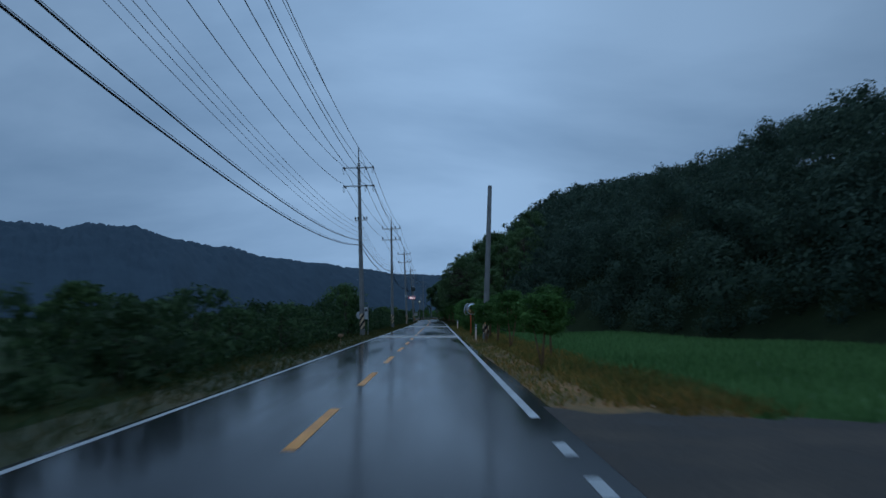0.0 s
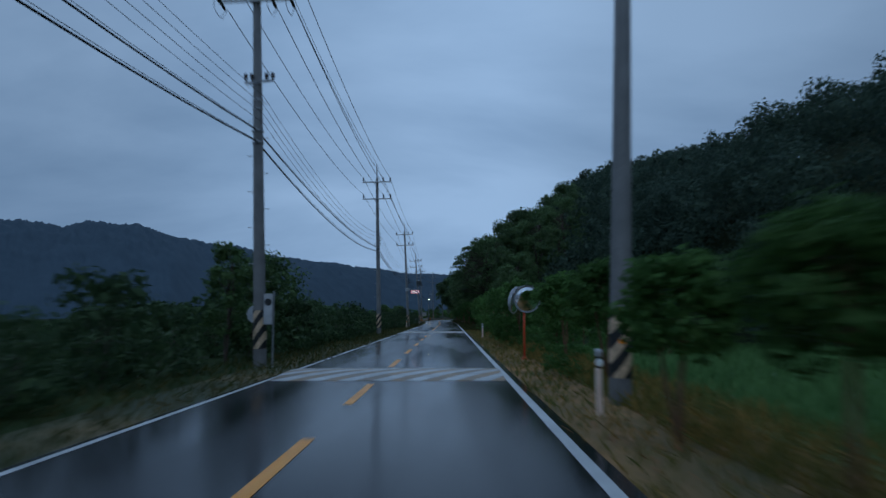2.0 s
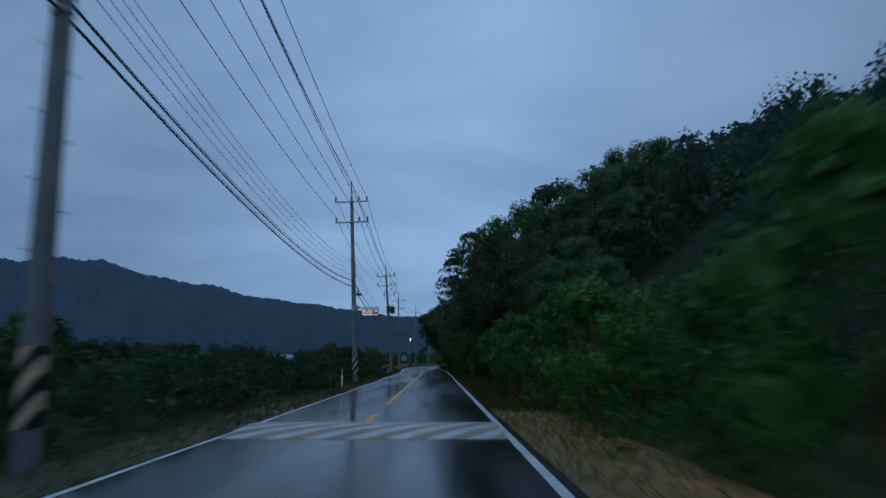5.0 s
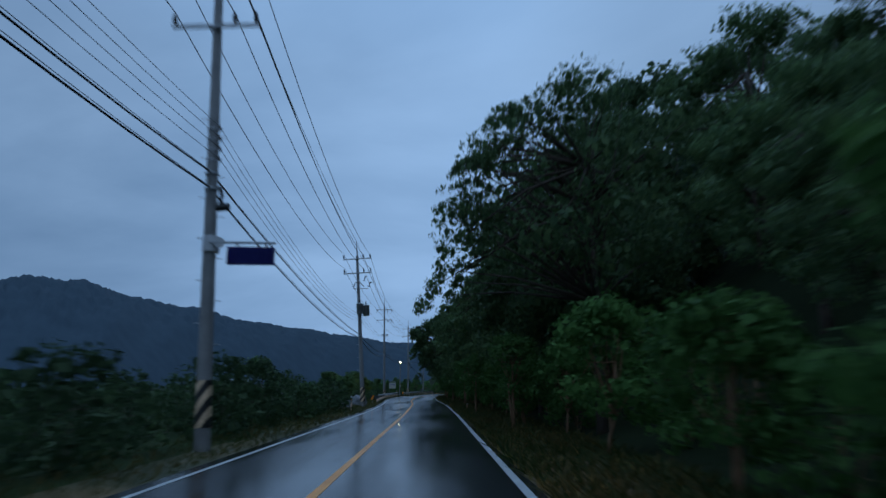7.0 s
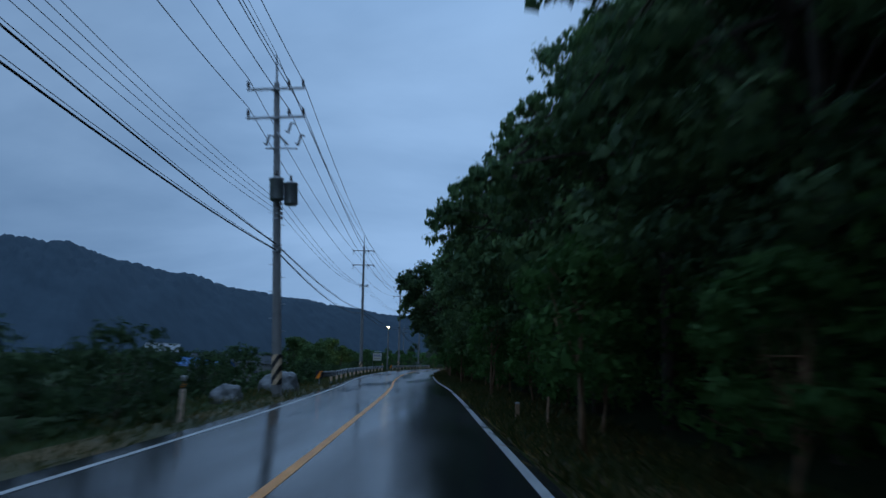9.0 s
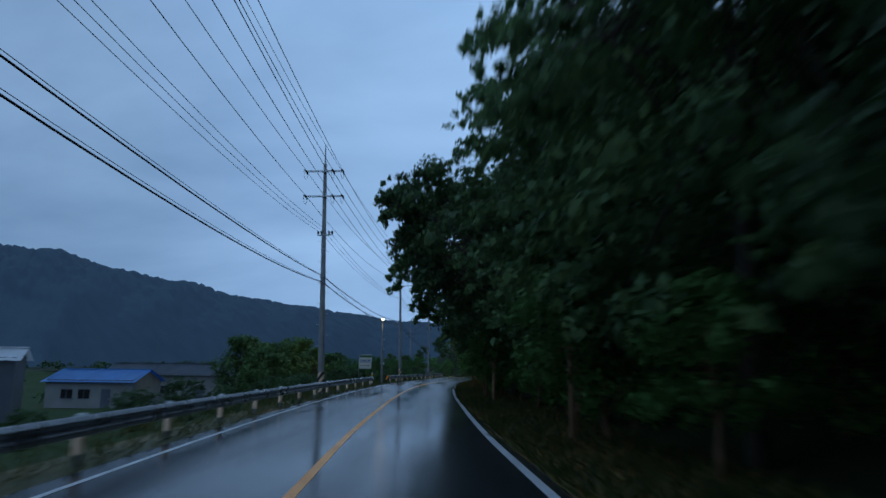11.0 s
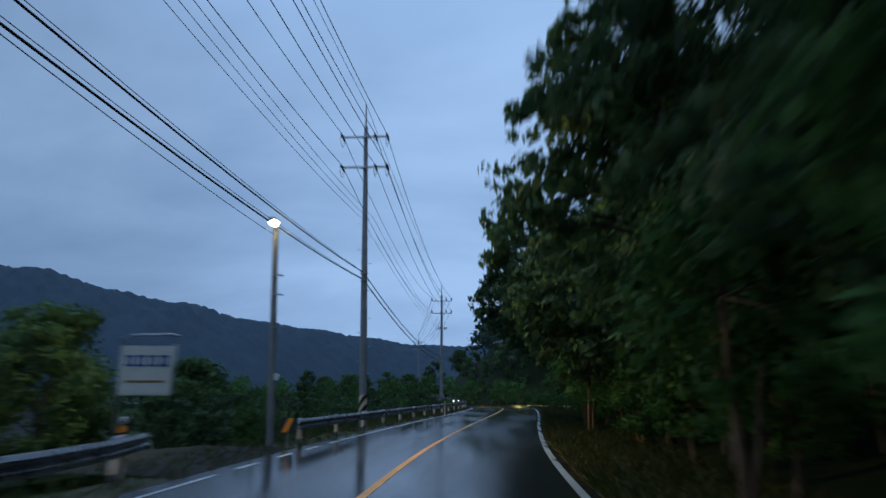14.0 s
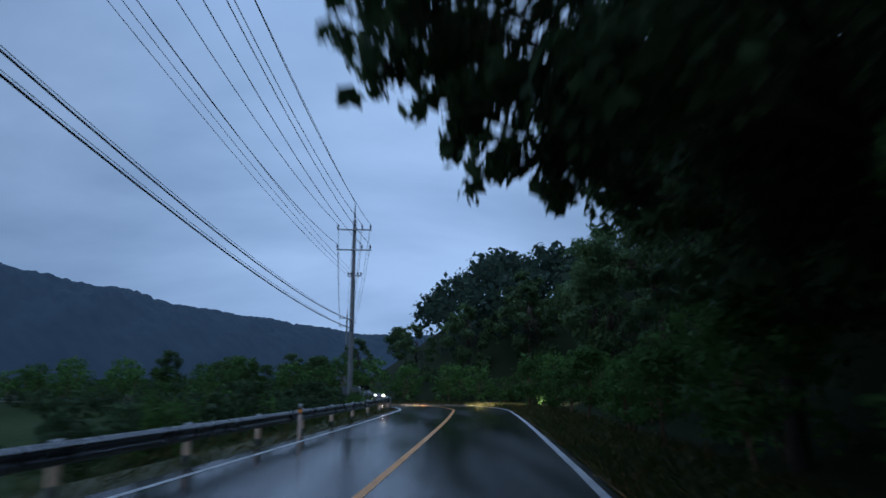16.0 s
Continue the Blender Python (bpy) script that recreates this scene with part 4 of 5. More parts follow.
# board at the farm track
bd = thing("notice_board", (-3.27, 232.2, 0), "pale notice board with blue lettering under a bent pipe frame", "notice board")
part("frame", tube([(-0.62, 0.04, -0.3), (-0.62, 0.04, 2.55), (-0.58, 0.04, 2.72), (-0.45, 0.04, 2.8), (0.5, 0.04, 2.82), (0.66, 0.04, 2.78)], 0.03, 8), M_STEEL, bd, smooth=True)
part("frame", tube([(0.6, 0.04, 1.5), (0.6, 0.04, 2.6)], 0.03, 8), M_STEEL, bd, smooth=True)
pn = part("panel", box(1.18, 0.05, 1.08, (0, 0, 2.02), 0.02), M_BOARD, bd)
for k, (bx, w, h) in enumerate(((-0.38, 0.2, 0.24), (-0.13, 0.21, 0.26), (0.13, 0.2, 0.24), (0.39, 0.21, 0.26))):
    part("lettering", joined(box(w, 0.006, 0.05, (bx, -0.029, 2.33)), box(0.05, 0.006, h, (bx - 0.05, -0.029, 2.23)), box(w, 0.006, 0.05, (bx, -0.029, 2.13)), box(0.05, 0.006, h * 0.8, (bx + 0.06, -0.029, 2.2))), M_BOARD_BLUE, pn)
part("lettering", box(0.85, 0.006, 0.05, (0, -0.029, 1.78)), M_VERGE_HEADLIT, pn, "faint line of small lettering")

# street lamp
sl = thing("street_lamp", (-2.15, 238.44, 0), "lit street lamp on a tall, slightly leaning yellowish concrete pole", "street lamp")
sl.rotation_euler = (radians(6.5), 0, 0)
part("pole", lathe([(0.125, -0.4), (0.12, 0), (0.08, 6.75), (0.06, 6.78)], 16), M_CONCRETE, sl, smooth=True)
part("arm", tube([(0.02, -0.05, 6.55), (0.04, -0.16, 6.76), (0.06, -0.28, 6.84)], 0.03, 8), M_STEEL, sl)
hd = part("lamp_head", box(0.24, 0.5, 0.12, (0.06, -0.42, 6.9), 0.04), M_STEEL, sl)
part("lens", lathe([(0.02, -0.16), (0.10, -0.14), (0.14, -0.06), (0.15, 0.0)], 16), M_LAMP, hd, "glowing pale yellow lens", pose(0.06, -0.47, 6.86), True)
part("control_box", box(0.14, 0.12, 0.2, (0.16, -0.06, 2.05), 0.02), M_WHITE, sl)
for z in (5.2, 4.6, 3.6):
    part("bracket", box(0.3, 0.05, 0.05, (0.15, -0.08, z)), M_STEEL, sl)
# the lantern throws its light across the road and back over the field side
for watts, target in ((1200, (6.0, 235.6, 3.2)), (900, (-12.0, 234.0, 3.0))):
    lamp = new("street_light", bpy.data.lights.new("street_light", "SPOT"))
    lamp.data.energy, lamp.data.color, lamp.data.spot_size, lamp.data.spot_blend, lamp.data.shadow_soft_size = watts, (0.95, 0.86, 0.26), radians(122), 0.6, 0.16
    lamp.matrix_world = look((-2.1, 237.24, 6.42), target)
span(world_at(6, 0.0, 7.2), Vector((-2.12, 237.75, 6.4)), 0.5, 0.010, "lamp_cable", "thin cable feeding the street lamp", "cable", "overhead lines")


# ---- houses and sheds on the low ground at the left ----
def gabled(name, at, w, l, wall_h, roof_h, wall_mat, roof_mat, label, cat, turn=0.0):
    e = thing(name, at, label, cat, turn=turn)
    bm = bmesh.new()
    pts = [(-l / 2, -w / 2, 0), (l / 2, -w / 2, 0), (l / 2, w / 2, 0), (-l / 2, w / 2, 0)]
    lo = [bm.verts.new(p) for p in pts]
    hi = [bm.verts.new((x, y, wall_h)) for x, y, _ in pts]
    ra, rb = bm.verts.new((-l / 2, 0, wall_h + roof_h - 0.05)), bm.verts.new((l / 2, 0, wall_h + roof_h - 0.05))
    for f in ((lo[0], lo[1], hi[1], hi[0]), (lo[2], lo[3], hi[3], hi[2]), (lo[1], lo[2], hi[2], rb, hi[1]), (lo[3], lo[0], hi[0], ra, hi[3])):
        bm.faces.new(f)
    part("wall", bm, wall_mat, e)
    for s in (-1, 1):
        bm = bmesh.new()
        n = int(l / 0.35)
        rows = []
        for k in range(n + 1):
            x = -l / 2 - 0.4 + (l + 0.8) * k / n
            b = 0.03 * (k % 2)
            rows.append([bm.verts.new((x, s * (w / 2 + 0.45), wall_h - 0.25 + b)), bm.verts.new((x, 0, wall_h + roof_h + b))])
        for a, b in zip(rows, rows[1:]):
            bm.faces.new((a[0], b[0], b[1], a[1]))
        bmesh.ops.solidify(bm, geom=bm.faces[:], thickness=0.04)
        part("roof", bm, roof_mat, e)
    part("ridge_cap", box(l + 0.8, 0.3, 0.06, (0, 0, wall_h + roof_h + 0.05)), roof_mat, e)
    d = part("door", box(0.95, 0.06, 1.95, (l * 0.2, -w / 2 - 0.02, 0.98), 0.01), M_ROOF_DARK, e)
    part("handle", box(0.04, 0.05, 0.14, (l * 0.2 + 0.35, -w / 2 - 0.07, 1.0)), M_STEEL, d)
    for wx in (-0.25, -0.05):
        wd = part("window", box(1.2, 0.05, 0.9, (l * wx, -w / 2 - 0.015, 1.45), 0.01), M_GLASS, e)
        part("window_frame", joined(box(1.3, 0.06, 0.06, (l * wx, -w / 2 - 0.03, 1.93)), box(1.3, 0.06, 0.06, (l * wx, -w / 2 - 0.03, 0.98)), box(0.05, 0.06, 0.9, (l * wx, -w / 2 - 0.03, 1.45))), M_ROOF_DARK, wd)
    return e


gabled("house", (-32.3, 240, -2.9), 7, 9, 2.9, 1.05, M_PLASTER, M_ROOF_BLUE, "low grey house with a bright blue sheet roof", "house")
gabled("shed", (-29.5, 254, -2.9), 6, 17, 3.5, 1.2, M_PLASTER, M_ROOF_DARK, "long low shed with a dark sheet roof", "shed")
gabled("shed", (-28.6, 216, -2.6), 3.2, 3.2, 4.6, 0.7, M_ROOF_DARK, M_VINYL, "pale vinyl-covered farm shed", "shed", turn=20)


# ---- plants ----
def leaf_quads(centres, normals, size, rng, droop=0.0, slim=0.5):
    """Diamond leaves: each four corners, slightly folded."""
    n = len(centres)
    t = rng.normal(size=(n, 3))
    t[:, 2] -= droop * 2
    t -= (t * normals).sum(1, keepdims=True) * normals
    t /= np.linalg.norm(t, axis=1, keepdims=True) + 1e-9
    b = np.cross(normals, t)
    s = size * (0.6 + 0.8 * rng.rand(n, 1))
    a = centres - t * s * 0.5
    c = centres + t * s * 0.5
    m1 = centres + b * s * slim * 0.5 - t * s * 0.08 + normals * s * 0.06
    m2 = centres - b * s * slim * 0.5 - t * s * 0.08 + normals * s * 0.06
    verts = np.stack([a, m2, c, m1], 1).reshape(-1, 3)
    return verts


def quad_mesh(name, verts, mat):
    n = len(verts) // 4
    me = bpy.data.meshes.new(name)
    me.vertices.add(len(verts))
    verts = np.asarray(verts, np.float32)
    me.vertices.foreach_set("co", verts[:, :3].ravel())
    me.loops.add(4 * n)
    me.loops.foreach_set("vertex_index", np.arange(4 * n, dtype=np.int32))
    me.polygons.add(n)
    me.polygons.foreach_set("loop_start", np.arange(0, 4 * n, 4, dtype=np.int32))
    me.materials.append(mat)
    me.update(calc_edges=True)
    if verts.shape[1] > 3:
        me.polygons.foreach_set("use_smooth", [True] * n)
        me.normals_split_custom_set_from_vertices(verts[:, 3:].tolist())
    return me


def with_normals(verts, normals):
    """Corners with shading normals that follow the clump's round form."""
    nm = normals / (np.linalg.norm(normals, axis=1, keepdims=True) + 1e-9)
    return np.concatenate([verts, np.repeat(nm, 4, 0)], 1)


def clump_leaves(clumps, per, size, rng, droop=0.0, slim=0.5, fill=0.35, soft=0.6):
    """Leaves over the outer part of clumps (x, y, z, radius)."""
    vs = []
    for x, y, z, r in clumps:
        n = max(6, int(per * r * r))
        d = rng.normal(size=(n, 3))
        d /= np.linalg.norm(d, axis=1, keepdims=True)
        rad = r * (1 - fill * rng.rand(n, 1) ** 1.5) * (0.85 + 0.3 * rng.rand(n, 1))
        c = np.array([x, y, z]) + d * rad * np.array([1, 1, 0.8])
        nm = d + rng.normal(size=(n, 3)) * 0.6 + np.array([0, 0, 0.35])
        nm /= np.linalg.norm(nm, axis=1, keepdims=True)
        vs.append(with_normals(leaf_quads(c, nm, size, rng, droop, slim), d * soft + nm * (1 - soft)))
        m = n // 5
        d = rng.normal(size=(m, 3))
        d /= np.linalg.norm(d, axis=1, keepdims=True)
        c = np.array([x, y, z]) + d * r * 0.5 * np.array([1, 1, 0.8])
        vs.append(with_normals(leaf_quads(c, d, size * 1.45, rng, droop, 0.75), d))
    return np.concatenate(vs)


def limb_tubes(base_pts, rng, ends, r0):
    bms = [tube(base_pts, [r0 * (1 - 0.55 * k / (len(base_pts) - 1)) for k in range(len(base_pts))], 9)]
    for e in ends:
        k = rng.randint(len(base_pts) // 2, len(base_pts))
        p = Vector(base_pts[k])
        e = Vector(e)
        mid = p.lerp(e, 0.5) + Vector((rng.randn() * 0.2, rng.randn() * 0.2, 0.25))
        bms.append(tube([p, mid, e], [r0 * 0.32, r0 * 0.2, r0 * 0.05], 6))
    return joined(*bms)


def tall_tree_meshes(seed, h, rad, crown0, over, n_clump, per, size):
    """Trunk and crown of a broad roadside tree; over: how far limbs reach to -x at mid height."""
    rng = np.random.RandomState(seed)
    clumps = []
    for k in range(n_clump):
        u = rng.rand()
        z = crown0 + (h - crown0) * u
        prof = math.sin(math.pi * min(1, 0.18 + 0.80 * u)) ** 0.6
        a = rng.rand() * 2 * math.pi
        q = rad * prof * (0.45 + 0.55 * math.sqrt(rng.rand()))
        r = rad * (0.20 + 0.16 * rng.rand())
        x = q * math.cos(a)
        if z < 6.0:
            r *= 0.75
            x = max(x, -1.6 - 0.25 * z + r)
        clumps.append((x, q * math.sin(a), z - r * 0.3, r))
    reach = []
    for k in range(int(over * 10)):
        s = (k + 1) / (over * 10)
        reach.append((-rad * 0.55 - over * s + rng.randn() * 0.35, rng.randn() * 1.7, h * (0.50 + 0.34 * rng.rand()) - 0.4 * s, 0.5 + 0.6 * rng.rand() * (1.2 - 0.6 * s)))
    leaves = np.concatenate([clump_leaves(clumps, per, size, rng, 0.35, 0.56)] + ([clump_leaves(reach, per * 1.7, size * 0.8, rng, 0.8, 0.46, 0.75)] if reach else []))
    clumps += reach
    # hanging sprays at the crown's rim
    rim = []
    for k in range(26):
        x, y, z, r = clumps[rng.randint(len(clumps))]
        d = Vector((x, y, 0)).normalized() * r
        if z < 6.5:
            continue
        for j in range(5):
            rim.append((x + d.x * (1 + 0.22 * j) + rng.randn() * 0.15, y + d.y * (1 + 0.22 * j) + rng.randn() * 0.15, z - 0.08 * j * j + rng.randn() * 0.12, 0.3))
    leaves = np.concatenate([leaves, clump_leaves(rim, per * 0.5, size * 0.9, rng, 0.9, 0.40, 0.95)])
    lean = rng.randn(2) * 0.3
    pts = [(lean[0] * s * s * 2, lean[1] * s * s * 2, -0.4 + (h * 0.72 + 0.4) * s) for s in (0, 0.12, 0.3, 0.5, 0.7, 0.85, 1.0)]
    ends = [(x * 0.8, y * 0.8, z) for x, y, z, r in clumps[::max(1, n_clump // 12)]] + [c[:3] for c in clumps[n_clump::4]]
    bm = limb_tubes(pts, rng, ends, 0.13 + 0.010 * h)
    tm = bpy.data.meshes.new("trunk")
    for f in bm.faces:
        f.smooth = True
    bm.to_mesh(tm)
    bm.free()
    tm.materials.append(M_BARK)
    return tm, quad_mesh("crown", leaves, M_LEAF_BIG)


def bush_tree_meshes(seed, h, rad, size=0.14, per=520, stem=0.6, mat=None, trunk_r=0.05, n=26):
    """A small round-headed tree on a short, often forked stem."""
    rng = np.random.RandomState(seed)
    clumps = []
    for k in range(n):
        u = rng.rand()
        z = stem + (h - stem) * u
        prof = math.sqrt(max(0.05, 1 - (2 * (u - 0.42)) ** 2 * 0.85))
        a = rng.rand() * 2 * math.pi
        q = rad * prof * (0.3 + 0.6 * math.sqrt(rng.rand()))
        clumps.append((q * math.cos(a), q * math.sin(a), z, rad * (0.24 + 0.16 * rng.rand())))
    for k in range(10):
        a = rng.rand() * 2 * math.pi
        clumps.append((rad * 0.5 * math.cos(a), rad * 0.5 * math.sin(a), h - 0.25 * rng.rand(), rad * 0.17))
    leaves = clump_leaves(clumps, per, size, rng, 0.1)
    f = rng.randn() * 0.12
    pts = [(0, 0, -0.2), (f * 0.3, 0.02, stem * 0.5), (f, 0.05, stem), (f * 1.4, 0.04, stem + (h - stem) * 0.5)]
    bm = joined(limb_tubes(pts, rng, [(c[0] * 0.8, c[1] * 0.8, c[2]) for c in clumps[::4]], trunk_r),
                tube([(0.04, 0, -0.2), (-0.14 - f * 0.4, 0, stem * 0.6), (-0.22 - f, 0.05, stem + 0.3)], [trunk_r * 0.8, trunk_r * 0.6, trunk_r * 0.35], 7))
    tm = bpy.data.meshes.new("trunk")
    for fc in bm.faces:
        fc.smooth = True
    bm.to_mesh(tm)
    bm.free()
    tm.materials.append(M_BARK if mat else M_BARK_HEADLIT)
    return tm, quad_mesh("crown", leaves, mat or M_LEAF_BUSH)


def plant(name, meshes, x, y, scale, turn, label, cat, group, z=None):
    z = float(terrain(x, y)[0]) if z is None else z
    e = new(name)
    e.matrix_basis = pose(x, y, z, 0, 0, turn)
    e.scale = (scale, scale, scale * (0.94 + 0.12 * random.random()))
    tagged(e, label, cat, group)
    for me in meshes:
        ob = new(me.name.split(".")[0], me)
        ob.parent = e
    return e


TALL = [tall_tree_meshes(11, 15.5, 5.2, 2.6, 2.5, 40, 165, 0.27), tall_tree_meshes(12, 13.0, 4.6, 2.2, 1.2, 34, 165, 0.26),
        tall_tree_meshes(13, 10.5, 4.0, 1.6, 3.2, 30, 200, 0.235), tall_tree_meshes(14, 16.5, 5.6, 3.0, 0.8, 42, 150, 0.29)]
SLOPE = [tall_tree_meshes(15, 13.0, 4.6, 2.0, 0.3, 30, 62, 0.52), tall_tree_meshes(16, 15.0, 5.0, 2.5, 0.3, 32, 58, 0.55)]
BUSH = [bush_tree_meshes(21, 2.55, 0.92, 0.115, 700, 1.3, n=50), bush_tree_meshes(22, 2.35, 0.86, 0.115, 760, 1.2, n=50), bush_tree_meshes(23, 2.7, 0.98, 0.115, 640, 1.3, n=52)]
BUSH_LOW = [bush_tree_meshes(24, 2.6, 1.1, 0.14, 400, 0.6, n=32), bush_tree_meshes(25, 2.4, 1.0, 0.14, 440, 0.5, n=32), bush_tree_meshes(26, 2.9, 1.2, 0.15, 360, 0.7, n=34)]
STEM = [bush_tree_meshes(27, 4.0, 1.4, 0.16, 250, 1.7, trunk_r=0.085, n=40), bush_tree_meshes(28, 3.6, 1.3, 0.16, 270, 1.4, trunk_r=0.075, n=38)]
SHRUB = [bush_tree_meshes(31, 2.4, 1.5, 0.20, 100, 0.15), bush_tree_meshes(32, 3.4, 1.8, 0.23, 78, 0.3)]
HEDGE = [bush_tree_meshes(41, 2.2, 1.45, 0.20, 100, 0.12, M_LEAF_HEDGE, 0.03, 32), bush_tree_meshes(42, 2.5, 1.55, 0.20, 95, 0.15, M_LEAF_HEDGE, 0.03, 32), bush_tree_meshes(43, 1.6, 1.3, 0.18, 115, 0.1, M_LEAF_HEDGE, 0.025)]
COARSE = [bush_tree_meshes(44, 2.4, 1.5, 0.30, 42, 0.15, M_LEAF_HEDGE), bush_tree_meshes(45, 1.7, 1.3, 0.28, 46, 0.1, M_LEAF_HEDGE)]
LEFT_TREE = [bush_tree_meshes(51, 4.7, 2.1, 0.22, 165, 0.8, M_LEAF_FIELD, 0.09, 52), bush_tree_meshes(52, 4.2, 1.5, 0.18, 230, 0.8, M_LEAF_FIELD, 0.08, 46),
             bush_tree_meshes(53, 4.3, 0.85, 0.16, 420, 0.9, M_LEAF_FIELD, 0.07, 44), bush_tree_meshes(54, 3.5, 1.35, 0.16, 260, 0.8, M_LEAF_FIELD, 0.08, 46),
             bush_tree_meshes(55, 4.5, 2.35, 0.18, 120, 0.9, M_LEAF_FIELD, 0.10, 64)]

# small round-headed trees along the right verge
for k, (x, y, s, v) in enumerate(((7.6, 14.7, 0.88, 1), (8.7, 19.6, 0.9, 2), (8.0, 26.8, 0.98, 2), (7.8, 31.4, 0.95, 0), (7.4, 34.3, 0.95, 1), (8.2, 41.2, 1.05, 0), (8.3, 47.4, 1.05, 0), (9.0, 53.0, 0.8, 1),
                                  (7.9, 58.0, 1.05, 2), (7.6, 61.8, 0.85, 1), (8.6, 63.5, 0.95, 0), (7.8, 67.0, 1.05, 2), (9.4, 70.5, 1.1, 2), (8.0, 77.0, 1.1, 2), (9.0, 81.5, 1.1, 0), (8.1, 87.0, 1.1, 2),
                                  (8.9, 92.0, 1.2, 2), (8.2, 97.5, 1.1, 0), (9.2, 102.0, 1.2, 2), (8.6, 107.0, 1.2, 2), (9.0, 112.5, 1.15, 0), (8.8, 119.0, 1.2, 2), (9.2, 126, 1.1, 0))):
    plant("small_tree", BUSH[v] if y < 50 else BUSH_LOW[v], x, y, s, 77 * k, "small round-headed roadside tree with dense green leaves", "tree", "small trees along the verge", 0.0)

# tall trees above the right-hand lane
def edge_tree(x, y, h, crown0, edge, seed, wide=3.6, deep=5.0, per=170, size=0.26, sprays=22, slim=0.50, droop=0.4, clumps_n=92, low=()):
    """A roadside tree whose crown ends towards the road at the given outline, pairs of height and x."""
    rng = np.random.RandomState(seed)
    ez, ex = [p[0] for p in edge], [p[1] - x for p in edge]
    clumps, rim = [], []
    for k in range(clumps_n):
        u = k / clumps_n if k % 2 else rng.rand()
        z = crown0 + (h - crown0) * u
        r = (0.55 + 0.55 * rng.rand()) * (1.0 if k % 3 else 1.5)
        near = float(np.interp(z, ez, ex)) + r * (0.9 + 0.5 * rng.rand())
        far = max(near + 0.5, deep * math.sqrt(max(0.30, 1 - (1.5 * u - 0.6) ** 2)))
        spread = wide * math.sqrt(max(0.25, 1 - (1.5 * u - 0.65) ** 2))
        cx = near + (far - near) * rng.rand() ** (1.5 if k % 3 else 0.7)
        clumps.append((cx, rng.uniform(-spread, spread) * (0.75 if cx < near + 1 else 1.0), z - 0.2 * r, r))
    for k in range(sprays):
        z = rng.uniform(max(crown0, edge[0][0]), min(h - 0.5, edge[-1][0]))
        ax, ay = float(np.interp(z, ez, ex)), rng.uniform(-0.55, 0.55) * wide
        lift, reach, swing = rng.uniform(0.0, 0.5), rng.uniform(1.0, 2.0), rng.uniform(-0.6, 0.6)
        for j in range(9):
            s = j / 8
            rim.append((ax + reach - 0.2 - reach * s + rng.randn() * 0.08, ay + swing * s + rng.randn() * 0.12, z + lift * s - 0.7 * s * s + rng.randn() * 0.08, 0.34 - 0.16 * s))
    for lx, ly, lz in low:
        for j in range(10):
            s = j / 9
            rim.append((lx - x + 0.55 * (1 - s) + rng.randn() * 0.12, ly - y + rng.randn() * 0.25, lz + 1.2 * (1 - s) ** 2 + rng.randn() * 0.12, 0.36 - 0.12 * s))
    leaves = np.concatenate([clump_leaves(clumps, per, size, rng, droop, slim, 0.42), clump_leaves(rim, per * 1.5, size * 0.85, rng, droop + 0.5, slim * 0.85, 0.95)])
    lean = rng.randn(2) * 0.25
    pts = [(lean[0] * s * s, lean[1] * s * s, -0.4 + (h * 0.74 + 0.4) * s) for s in (0, 0.12, 0.3, 0.5, 0.7, 0.85, 1.0)]
    ends = [(c[0] + 0.2, c[1], c[2]) for c in clumps[::3]] + [r[:3] for r in rim[5::9] if r[2] > 5]
    bm = limb_tubes(pts, rng, ends, 0.10 + 0.009 * h)
    tm = bpy.data.meshes.new("trunk")
    for f in bm.faces:
        f.smooth = True
    bm.to_mesh(tm)
    bm.free()
    tm.materials.append(M_BARK)
    e = thing("tall_tree", (x, y, float(terrain(x, y)[0])), "tall broadleaf tree reaching over the road edge, dark dense crown", "tree", "tall trees beside the road")
    for me in (tm, quad_mesh("crown", leaves, M_LEAF_BIG)):
        new(me.name.split(".")[0], me).parent = e
    return e


edge_tree(10.4, 125.8, 13.2, 6.4, ((6.4, 5.2), (7.2, 4.7), (8.7, 4.7), (10.2, 5.6), (11.6, 6.3), (13.2, 8.4)), 201, 3.2, 3.6, 120, 0.20, 34, 0.36, 0.8, 76,
          low=((4.6, 125.2, 5.6), (4.4, 126.6, 5.2), (5.1, 126.0, 4.9), (4.0, 128.4, 4.6), (4.6, 129.2, 4.3), (5.2, 128.0, 4.6), (3.8, 129.8, 4.7)))
edge_tree(11.4, 133.5, 12.0, 2.6, ((2.6, 7.6), (5.2, 6.3), (8.0, 7.2), (10.2, 8.5), (12, 10.2)), 202, 3.8)
edge_tree(11.2, 143.5, 15.0, 2.6, ((2.6, 7.8), (6.4, 7.0), (7.8, 6.7), (9.2, 6.2), (10.6, 6.4), (12.5, 7.8), (15, 10.2)), 203, 3.8)
edge_tree(10.6, 149.5, 14.0, 2.8, ((2.8, 7.4), (5.0, 5.8), (5.9, 5.2), (7.0, 5.8), (8.0, 7.0), (8.6, 7.6), (11.5, 8.8), (14, 10.5)), 204, 2.8)
edge_tree(10.2, 155.0, 14.0, 3.6, ((3.6, 7.2), (5.4, 5.4), (6.3, 4.5), (7.6, 5.2), (8.6, 6.4), (9.7, 7.0), (12.5, 8.6), (14, 9.4)), 205, 2.9, sprays=34)
edge_tree(11.4, 162.5, 12.5, 2.6, ((2.6, 7.6), (6.0, 6.4), (8.0, 6.4), (10.5, 8.0), (12.5, 10)), 206, 3.8)
